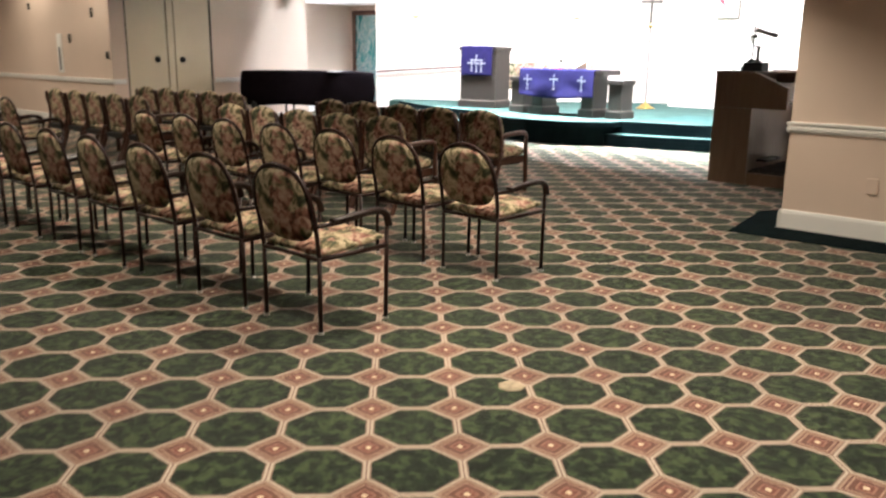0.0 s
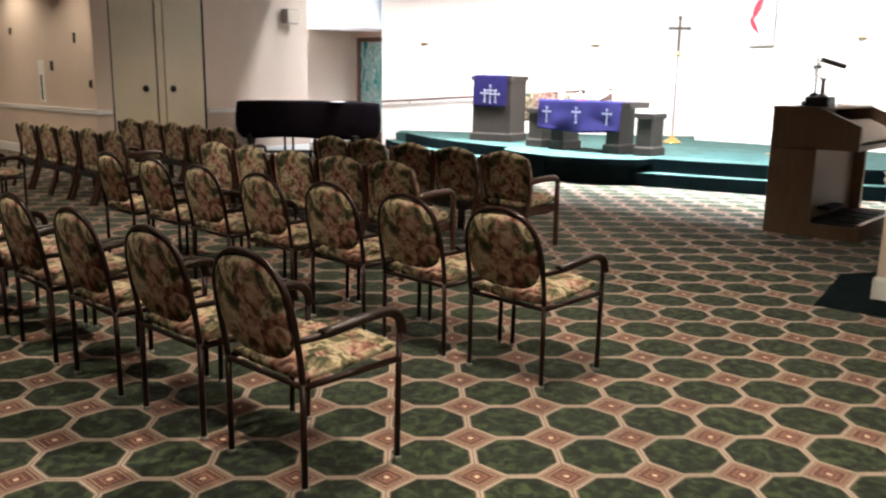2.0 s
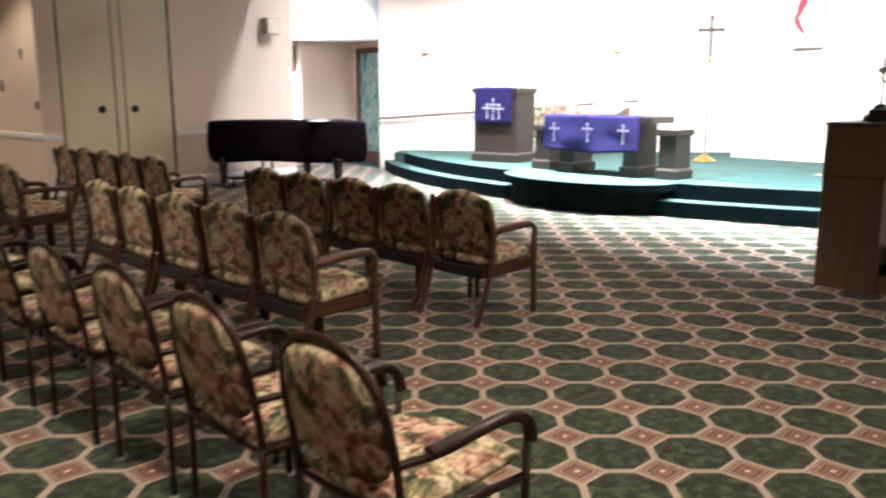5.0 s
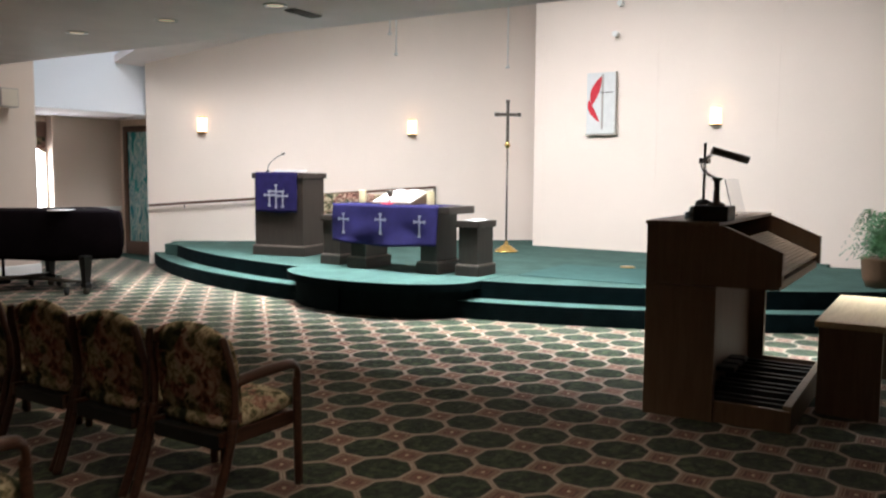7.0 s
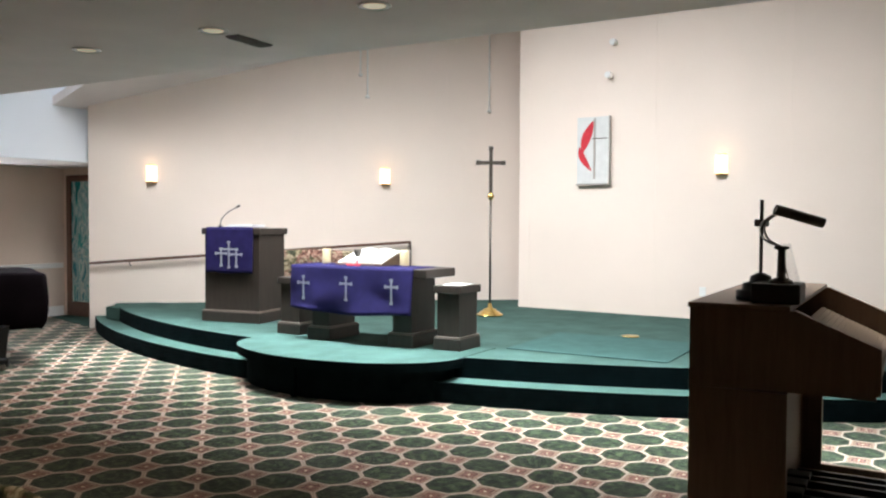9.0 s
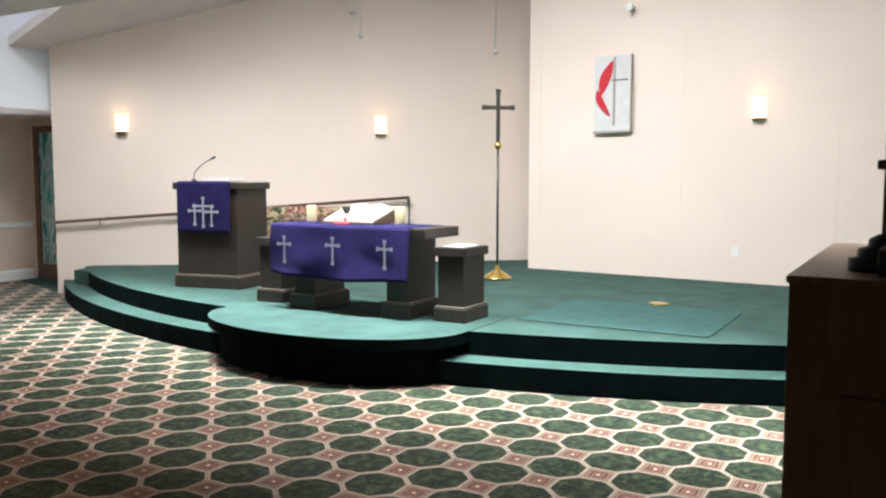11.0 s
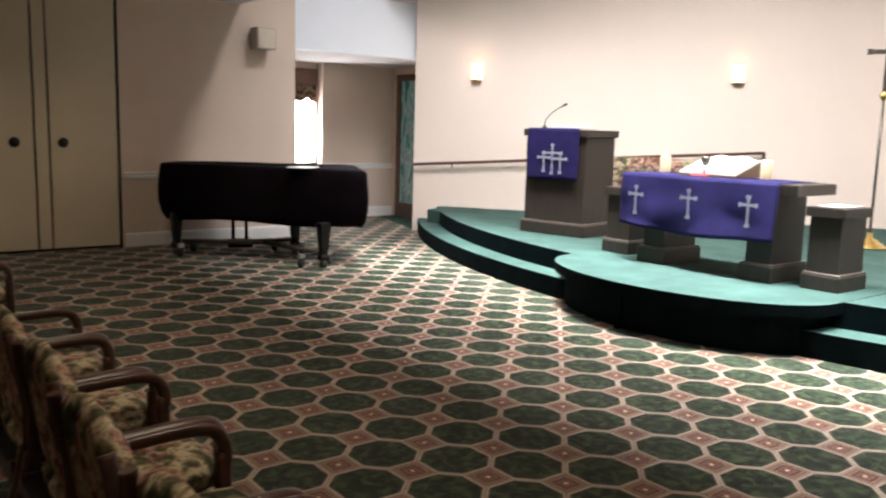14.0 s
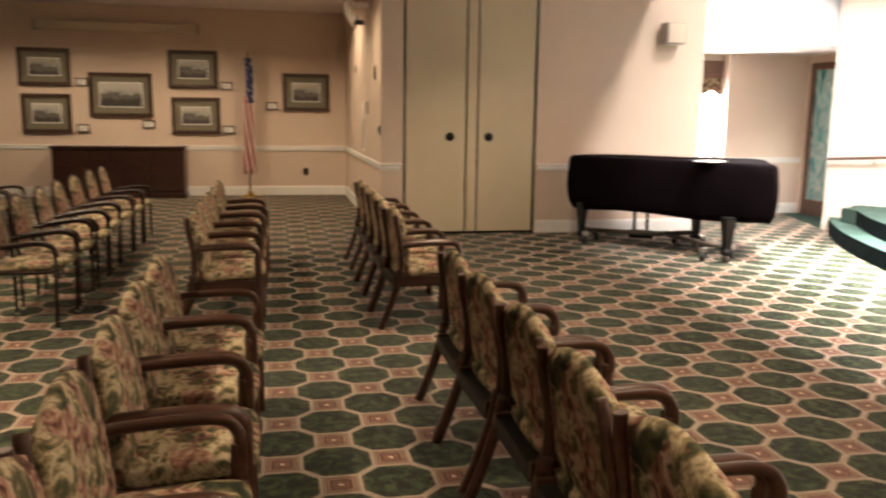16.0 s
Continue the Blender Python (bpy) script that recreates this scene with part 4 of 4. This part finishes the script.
def leaf_shape(tip, root, bulge, width):
    """A pointed tongue of cloth curving from root to tip, lying on the panel."""
    left, right = [], []
    (x0, z0), (x1, z1) = root, tip
    for i in range(21):
        u = i / 20
        cx = x0 + (x1 - x0) * u + bulge * math.sin(math.pi * u)
        cz = z0 + (z1 - z0) * u
        w = width * math.sin(math.pi * min(1, u * 0.98 + 0.01)) ** 0.8
        left.append((cx - w, cz)), right.append((cx + w, cz))
    bm = bmesh.new()
    prism(bm, left[::-1] + right, 0.05, 0.057)
    bmesh.ops.rotate(bm, cent=(0, 0, 0), matrix=Matrix.Rotation(radians(90), 3, "X"), verts=bm.verts)
    bmesh.ops.recalc_face_normals(bm, faces=bm.faces)
    return bm


part("flame", leaf_shape((0.0, 0.84), (-0.14, 0.43), -0.02, 0.07), M["red"], bn, "upper red tongue of the flame")
part("flame", leaf_shape((-0.02, 0.17), (-0.19, 0.50), -0.035, 0.05), M["red"], bn, "lower red tongue of the flame")
bm = bmesh.new()
box(bm, 0.012, 0.042, -0.056, -0.05, 0.06, 0.88)
part("cross", bm, M["grey"], bn, "grey upright of the cross")
part("cross_arm", boxed(-0.01, 0.2, -0.0575, -0.0505, 0.60, 0.613), M["bronze"], bn, "thin dark arm of the cross")
# high spot lamps and hanging rods
for y, z in ((3.95, 3.99), (4.015, 3.56)):
    sp = thing("spot_fixture", "small white spot fixture high on the platform wall", "lamp", pose(14.60, y, z, 0, 0, ANG_B + 180), group="wall spot fixtures")
    part("head", lathe([(0.03, 0), (0.045, 0.02), (0.04, 0.09)], 14), M["white"], sp).matrix_basis = pose(0, -0.03, 0, 90, 0, 0)
    part("mount", boxed(-0.03, 0.03, -0.03, 0.0, -0.03, 0.03, bevel=0.004), M["white"], sp)
for s, z in ((0.636, 3.83), (0.653, 3.5), (0.958, 3.33)):
    q = A0.lerp(A1, s)
    hp = thing("hanging_rod", "thin white rod hanging down the platform wall", "rod", pose(q.x - 0.03, q.y - 0.025, 0), group="hanging rods")
    part("rod", tubed([(0, 0, z), (0, 0, 4.5)], 0.012, 6, smooth=False), M["white"], hp)
    part("tip", lathe([(0.03, z - 0.03), (0.036, z), (0.01, z + 0.02)], 10), M["white"], hp)
for y, z in ((2.75, 0.72),):
    ou = thing("wall_outlet", "cream wall outlet plate low on the platform wall", "outlet", pose(14.54, y, z, 0, 0, ANG_B + 180))
    part("plate", boxed(-0.04, 0.04, -0.012, 0, -0.06, 0.06, bevel=0.003), M["white"], ou)

# fern in its basket
fe = thing("potted_fern", "bushy green fern in a brown wicker basket", "plant", pose(12.25, 0.28, Z0))
part("basket", lathe([(0.13, 0), (0.17, 0.1), (0.19, 0.28), (0.2, 0.3), (0.18, 0.3), (0.0, 0.27)], 20), M["basket"], fe)
bm = bmesh.new()
for i in range(70):
    a, rr, hh = rnd.uniform(0, 6.283), rnd.uniform(0.12, 0.40), rnd.uniform(0.15, 0.52)
    pts = [Vector((0.05 * math.cos(a), 0.05 * math.sin(a), 0.28)), Vector((rr * 0.5 * math.cos(a), rr * 0.5 * math.sin(a), 0.28 + hh)), Vector((rr * math.cos(a), rr * math.sin(a), 0.2 + hh * rnd.uniform(0.3, 0.95)))]
    P = smooth_path(pts, 7)
    for k in range(2, len(P) - 1):
        d = (P[k + 1] - P[k]).normalized()
        side = d.cross(Vector((0, 0, 1))).normalized()
        for s in (1, -1):
            l = rnd.uniform(0.05, 0.085) * (1 - 0.4 * k / len(P))
            t = P[k] + side * s * l + d * 0.03 + Vector((0, 0, rnd.uniform(-0.02, 0.01)))
            vs = [bm.verts.new(P[k]), bm.verts.new(P[k].lerp(t, 0.5) + d * 0.014), bm.verts.new(t), bm.verts.new(P[k].lerp(t, 0.5) - d * 0.012 + Vector((0, 0, -0.004)))]
            bm.faces.new(vs)
part("foliage", bm, M["leaf"], fe, "feathery green fronds")

# ---- electronic organ ----
org = thing("organ_console", "oak electronic organ console with sloping cheeks", "organ")


def cheek(x0, x1):
    bm = bmesh.new()
    prof = [(1.30, 0.83), (0.50, 0.86), (0.50, 1.06), (0.84, 1.205), (1.30, 1.20)]
    prism(bm, prof, x0, x1)
    for v0 in bm.verts:
        v0.co = Vector((v0.co.z, v0.co.x, v0.co.y))
    bmesh.ops.recalc_face_normals(bm, faces=bm.faces)
    return bm


OX0, OX1 = 7.79, 9.42
part("cheek", cheek(OX0, OX0 + 0.06), M["organ_wood"], org)
part("cheek", cheek(OX1 - 0.06, OX1), M["organ_wood"], org)
part("upper_back", boxed(OX0 + 0.06, OX1 - 0.06, 1.22, 1.295, 0.83, 1.195), M["organ_wood"], org)
part("top", boxed(OX0 - 0.01, OX1 + 0.01, 0.86, 1.31, 1.2, 1.225, bevel=0.006), M["organ_wood"], org)
part("keybed", boxed(OX0 + 0.06, OX1 - 0.06, 0.52, 1.22, 0.83, 0.88), M["organ_wood"], org)
for k in range(2):
    kb = part("manual", boxed(OX0 + 0.12, OX1 - 0.12, 0.56 + 0.12 * k, 0.70 + 0.12 * k, 0.9 + 0.05 * k, 0.93 + 0.05 * k, bevel=0.003), M["paper"], org, "white keyboard manual")
    bm = bmesh.new()
    for i in range(60):
        if i % 7 not in (2, 6):
            x = OX0 + 0.15 + i * 0.0222
            box(bm, x, x + 0.012, 0.61 + 0.12 * k, 0.695 + 0.12 * k, 0.93 + 0.05 * k, 0.942 + 0.05 * k)
    part("sharps", bm, M["dark"], kb, "black sharp keys")
slat = pose(0, 0.86, 0.99, 24, 0, 0)
rt = part("roll_top", boxed(OX0 + 0.06, OX1 - 0.06, -0.34, 0.06, 0.06, 0.075, m=slat), M["organ_wood"], org, "slatted sloping wooden cover")
for i in range(14):
    part("slat", boxed(OX0 + 0.07, OX1 - 0.07, -0.335 + i * 0.028, -0.313 + i * 0.028, 0.075, 0.083, m=slat), M["organ_wood"], rt)
part("lower_side", boxed(OX0 + 0.005, OX0 + 0.065, 0.87, 1.30, 0.0, 0.83), M["organ_wood"], org)
part("lower_side", boxed(OX1 - 0.065, OX1 - 0.005, 0.87, 1.30, 0.0, 0.83), M["organ_wood"], org)
part("lower_back", boxed(OX0 + 0.065, OX1 - 0.065, 1.22, 1.29, 0.0, 0.83), M["organ_wood"], org)
part("kneeboard", boxed(OX0 + 0.065, OX1 - 0.065, 0.98, 1.01, 0.1, 0.83), M["organ_wood"], org)
part("knee_grip", boxed(OX0 + 0.2, OX0 + 0.24, 0.96, 0.98, 0.42, 0.56), M["dark"], org, "black slot in the kneeboard")
part("toe_frame", boxed(OX0 + 0.03, OX1 - 0.05, 0.42, 0.47, 0.0, 0.16, bevel=0.004), M["organ_wood"], org)
part("pedal_side", boxed(OX0 + 0.02, OX0 + 0.06, 0.42, 0.87, 0.0, 0.13, bevel=0.004), M["organ_wood"], org)
part("pedal_side", boxed(OX1 - 0.09, OX1 - 0.05, 0.42, 0.87, 0.0, 0.13, bevel=0.004), M["organ_wood"], org)
for i in range(25):
    x = OX0 + 0.09 + i * 0.058
    dark = i % 12 in (1, 3, 6, 8, 10)
    part("pedal", boxed(x, x + 0.03, 0.46, 0.98, 0.05, 0.10 + (0.03 if dark else 0), bevel=0.004), M["dark" if dark else "organ_wood"], org)
for i in range(3):
    part("swell_shoe", boxed(OX0 + 0.55 + 0.16 * i, OX0 + 0.67 + 0.16 * i, 0.86, 0.98, 0.2, 0.23, m=None, bevel=0.006), M["dark"], org, "black rubber swell pedal")
# lamp and stand on the organ
ol = thing("organ_lamp", "bronze gooseneck organ lamp with a tubular shade", "lamp", pose(7.955, 0.925, 1.226) @ Matrix.Scale(0.84, 4))
part("base", boxed(-0.11, 0.14, -0.11, 0.14, 0, 0.11, bevel=0.012), M["dark"], ol, "dark boxy lamp base")
part("stem", lathe([(0.065, 0.11), (0.06, 0.125), (0.024, 0.14), (0.02, 0.29), (0.04, 0.30), (0.04, 0.31), (0.012, 0.315)], 14), M["bronze"], ol)
for dy in (0, 0.022):
    part("neck", tubed([(0, dy * 0.4, 0.31), (-0.01, 0.07 + dy, 0.35), (-0.01, 0.09 + dy, 0.42), (0, 0.05 + dy * 0.7, 0.475), (0.0, -0.01, 0.495)], 0.006, 8), M["steel"], ol, "thin bright metal neck")
part("shade", tubed([(-0.05, 0.03, 0.515), (0.07, -0.20, 0.44)], 0.032, 12, 0.026, smooth=False), M["bronze"], ol, "tubular bronze shade")
os_ = thing("organ_music_stand", "thin metal stand with clamp on the organ", "stand", pose(8.08, 1.035, 1.226) @ Matrix.Scale(0.86, 4))
part("rod", tubed([(0, 0, 0.1), (0, 0, 0.56)], 0.010, 8, smooth=False), M["bronze"], os_)
part("clamp", boxed(-0.035, 0.035, -0.035, 0.035, 0.41, 0.45, bevel=0.006), M["bronze"], os_)
part("foot", lathe([(0.13, 0), (0.13, 0.05), (0.1, 0.055), (0.095, 0.09), (0.06, 0.1), (0.055, 0.13), (0.02, 0.15)], 14), M["dark"], os_, "stepped dark foot")
ml = thing("music_rack", "clear acrylic music rack leaning on the organ", "music rack", pose(8.75, 0.95, 1.227, -14, 0, 0))
part("sheet", boxed(-0.2, 0.2, 0, 0.006, 0.0, 0.26, bevel=0.002), M["glass"], ml, "clear acrylic sheet")
part("ledge", boxed(-0.2, 0.2, -0.03, 0, 0.0, 0.012), M["glass"], ml)
ob_ = thing("organ_bench", "oak organ bench with a pale top", "bench", pose(9.0, 0.18, 0))
part("seat", boxed(-0.68, 0.68, -0.2, 0.2, 0.56, 0.6, bevel=0.006), M["bench_top"], ob_, "pale polished oak seat")
for s in (1, -1):
    part("side", boxed(s * 0.62 - 0.03, s * 0.62 + 0.03, -0.18, 0.18, 0, 0.56, bevel=0.004), M["organ_wood"], ob_)
part("stretcher", boxed(-0.59, 0.59, -0.02, 0.02, 0.2, 0.3, bevel=0.004), M["organ_wood"], ob_)

# ---- hall fittings ----
sp = thing("loudspeaker", "small cream wall loudspeaker on a bracket", "loudspeaker", pose(9.34, DW, 2.51))
part("cabinet", boxed(-0.13, 0.13, -0.24, -0.05, -0.13, 0.13, bevel=0.012), M["grey"], sp)
part("grille", boxed(-0.115, 0.115, -0.248, -0.24, -0.115, 0.115, bevel=0.003), M["screen"], sp, "pale cloth grille")
part("bracket", boxed(-0.03, 0.03, -0.06, 0, -0.04, 0.04), M["grey"], sp)


def picture(x0, x1, z0, z1, label):
    t = thing("framed_print", label, "picture", pose((x0 + x1) / 2, 16.075, (z0 + z1) / 2), group="framed prints on the wall")
    w, h, b, mt = (x1 - x0) / 2, (z1 - z0) / 2, 0.065, 0.11
    bm = bmesh.new()
    for a in ((-w, w, h - b, h), (-w, w, -h, -h + b), (-w, -w + b, -h + b, h - b), (w - b, w, -h + b, h - b)):
        box(bm, a[0], a[1], -0.045, 0, a[2], a[3], 0.006)
    part("frame", bm, M["pic_frame"], t, "dark walnut frame")
    part("mat", boxed(-w + b, w - b, -0.02, -0.005, -h + b, h - b), M["mat"], t)
    i = b + mt
    part("border", boxed(-w + i - 0.015, w - i + 0.015, -0.023, -0.02, -h + i - 0.015, h - i + 0.015), M["paper"], t)
    part("print", boxed(-w + i, w - i, -0.026, -0.023, -h + i, h - i), M["print"], t, "grey old landscape print")


for a in ((0.27, 1.09, 1.85, 2.47), (0.29, 1.07, 1.07, 1.72), (1.36, 2.38, 1.35, 2.09), (2.65, 3.47, 1.85, 2.49), (2.68, 3.49, 1.07, 1.70), (4.57, 5.38, 1.49, 2.14)):
    picture(*a, "dark framed grey landscape print with a wide mat")


def caption(x0, z0):
    t = thing("caption_plaque", "small dark framed caption card beside a print", "plaque", pose(x0 + 0.1, 16.075, z0 + 0.07), group="caption plaques")
    part("frame", boxed(-0.1, 0.1, -0.025, 0, -0.07, 0.07, bevel=0.004), M["pic_frame"], t)
    c = part("card", boxed(-0.075, 0.075, -0.028, -0.025, -0.047, 0.047), M["paper"], t, "white caption card")
    for k in range(3):
        part("text_line", boxed(-0.055, 0.055 - 0.02 * k, -0.029, -0.028, 0.02 - 0.022 * k, 0.026 - 0.022 * k), M["mat"], c)


for a in ((1.15, 1.85), (1.14, 1.08), (2.2, 1.16), (3.51, 1.83), (3.53, 1.08), (4.28, 1.5)):
    caption(*a)
cb = thing("sideboard", "dark mahogany sideboard against the wall", "sideboard", pose(1.86, 15.8, 0))
part("body", boxed(-1.04, 1.04, -0.2, 0.24, 0.08, 0.83), M["mahogany"], cb)
part("top", boxed(-1.07, 1.07, -0.23, 0.25, 0.83, 0.87, bevel=0.008), M["mahogany"], cb)
part("plinth", boxed(-1.06, 1.06, -0.22, 0.24, 0, 0.08, bevel=0.006), M["mahogany"], cb)
for i in range(4):
    d = part("door", boxed(-1.0 + 0.505 * i, -0.52 + 0.505 * i, -0.215, -0.2, 0.13, 0.79, bevel=0.006), M["mahogany"], cb)
    part("knob", lathe([(0.012, 0), (0.016, 0.012), (0.0, 0.02)], 10), M["brass"], d).matrix_basis = pose(-0.56 + 0.505 * i if i % 2 == 0 else -0.96 + 0.505 * i, -0.215, 0.5, 90, 0, 0)
# furled flag
fg = thing("flag_on_pole", "furled red white and blue striped flag on a pole", "flag", pose(3.98, 15.78, 0))
part("base", lathe([(0.15, 0), (0.15, 0.02), (0.06, 0.04), (0.025, 0.1)], 20), M["brass"], fg)
part("pole", tubed([(0, 0, 0.05), (0, 0, 2.42)], 0.014, 10, smooth=False), M["pic_frame"], fg)
part("finial", lathe([(0.012, 2.42), (0.03, 2.45), (0.012, 2.5), (0.0, 2.54)], 12), M["brass"], fg)
for k in range(10):
    col = "flag_red" if k % 2 == 0 else "flag_white"
    pts = []
    for q in range(7):
        u = q / 6
        a = 2 * math.pi * k / 10 + 2.6 * u
        pts.append(((0.055 + 0.035 * u) * math.cos(a), (0.05 + 0.02 * u) * math.sin(a), 1.72 - 1.32 * u))
    part("stripe", tubed(pts, 0.034, 6, 0.022, steps=3), M[col], fg)
bm = bmesh.new()
tube(bm, [(0, 0, 2.36), (0.02, -0.01, 2.2), (0.03, -0.01, 1.95), (0.02, 0, 1.62)], 0.088, 10, 0.07)
cn = part("canton", bm, M["flag_blue"], fg, "blue starred corner of the flag")
for i in range(22):
    a = -2.2 + 1.25 * (i % 3) * 0.62 + 0.3 * (i % 2)
    part("star", lathe([(0.017, 0), (0.017, 0.006)], 5), M["flag_white"], cn).matrix_basis = pose(0.02 + 0.088 * math.cos(a), -0.01 + 0.078 * math.sin(a), 2.30 - 0.03 * i, 90, 0, math.degrees(a) + 90)
# projection screen case above the prints
sc = thing("projection_screen", "rolled projection screen in a long cream case", "screen", pose(1.88, 16.08, 2.84))
part("case", boxed(-1.28, 1.28, -0.14, -0.01, -0.075, 0.075, bevel=0.02), M["screen"], sc)
for s in (1, -1):
    part("end_cap", boxed(s * 1.29 - 0.012, s * 1.29 + 0.012, -0.145, -0.005, -0.08, 0.08, bevel=0.004), M["grey"], sc)
# fittings on the side wall
for y, z, w, h in ((14.19, 2.15, 0.05, 0.09), (11.63, 1.98, 0.04, 0.12), (11.16, 1.27, 0.05, 0.09), (12.55, 1.55, 0.05, 0.12)):
    sw = thing("wall_switch", "small bronze wall switch plate", "switch", pose(5.68, y, z), group="wall plates")
    part("plate", boxed(-0.012, 0, -w, w, -h / 1.5, h / 1.5, bevel=0.003), M["bronze"], sw)
    part("toggle", boxed(-0.022, -0.012, -0.01, 0.01, -0.015, 0.015), M["dark"], sw)
th = thing("wall_thermometer", "white wall panel with a dark vertical strip", "gauge", pose(5.68, 12.98, 1.28))
part("plate", boxed(-0.015, 0, -0.1, 0.1, -0.34, 0.36, bevel=0.004), M["paper"], th)
part("strip", boxed(-0.02, -0.015, -0.03, 0.03, -0.3, 0.12), M["dark"], th, "dark vertical strip")
for x, z in ((4.95, 0.42),):
    ou = thing("wall_outlet", "brown wall outlet plate under the chair rail", "outlet", pose(x, 16.08, z))
    part("plate", boxed(-0.04, 0.04, -0.012, 0, -0.06, 0.06, bevel=0.003), M["bronze"], ou)
ou = thing("wall_outlet", "cream wall outlet plate on the wall end", "outlet", pose(5.72, -0.95, 0.42))
part("plate", boxed(-0.012, 0, -0.04, 0.04, -0.06, 0.06, bevel=0.003), M["wall"], ou)
ac2 = thing("curved_wall_bracket", "curved white bracket with dark end high on the wall", "bracket", pose(5.5, 12.2, 2.75))
part("shell", tubed([(-0.1, 0.1, 0.2), (-0.12, 0.0, 0.05), (-0.02, -0.12, -0.12)], 0.09, 12, 0.05), M["white"], ac2)
part("mount", boxed(-0.1, 0.18, 0.06, 0.12, 0.1, 0.16, bevel=0.004), M["white"], ac2)
part("end", lathe([(0.06, 0), (0.06, 0.05)], 14, (0.02, -0.14, -0.14)), M["dark"], ac2)

# recessed lights and vents in the ceiling
def downlight(x, y, power, cone=112):
    t = thing("recessed_downlight", "round white recessed ceiling downlight, dimly lit, in a partly assumed grid", "lamp", pose(x, y, HIGH if y > 11.16 else CEIL), group="ceiling downlights")
    bm = lathe([(0.075, 0.04), (0.075, -0.004), (0.1, -0.012), (0.105, -0.004), (0.105, 0.0)], 20)
    part("ring", bm, M["steel"], t, "brushed metal trim ring")
    part("lens", lathe([(0.07, -0.006), (0.07, -0.003)], 16), M["bulb"], t, "dim warm lens")
    # added spot that brightens the hall below the fitting
    if power:
        lamp("hall_fill_spot", "SPOT", power, pose(x, y, (HIGH if y > 11.16 else CEIL) - 0.03), (1.0, 0.81, 0.60), spot=cone, radius=0.08)


for y in (1.93, 3.29, 4.65, 6.01, 7.37):
    downlight(8.05, y, 0)
# mostly assumed positions, added with spots to brighten seats, floor and walls
for x, y, pw in ((7.0, 4.66, 22), (6.9, 8.6, 46), (5.9, 3.2, 62), (5.9, 6.6, 72), (2.3, 0.4, 140), (2.3, 4.6, 150), (2.3, 9.0, 130), (0.6, -1.4, 120), (2.6, -2.6, 120), (4.6, 0.6, 100), (0.6, 2.6, 85), (0.6, 6.6, 85), (0.7, 14.2, 60), (2.9, 14.2, 60), (5.0, 13.8, 45), (4.6, 11.2, 65)):
    downlight(x, y, pw, 150 if y > 8 or y < -2 else 112)
for x, y in ((8.32, 4.645), (8.50, 4.66)):
    vt = thing("ceiling_vent", "dusty grey ceiling air vent", "vent", pose(x, y, CEIL), group="ceiling vents")
    part("frame", boxed(-0.1, 0.1, -0.06, 0.06, -0.012, 0.0, bevel=0.003), M["vent"], vt)
    for k in range(5):
        part("slat", boxed(-0.085, 0.085, -0.05 + 0.022 * k, -0.04 + 0.022 * k, -0.02, -0.012), M["vent"], vt)
# worn mark on the carpet
tagged(mesh_object("carpet_stain", lathe([(0.062, 0.0), (0.056, 0.003), (0.0, 0.004)], 7), plain("worn_carpet_backing", (0.34, 0.28, 0.20), 0.95, vary=0.3, scale=30)), "pale worn spot in the patterned carpet", "stain").matrix_world = pose(1.5, -0.73, 0.001)
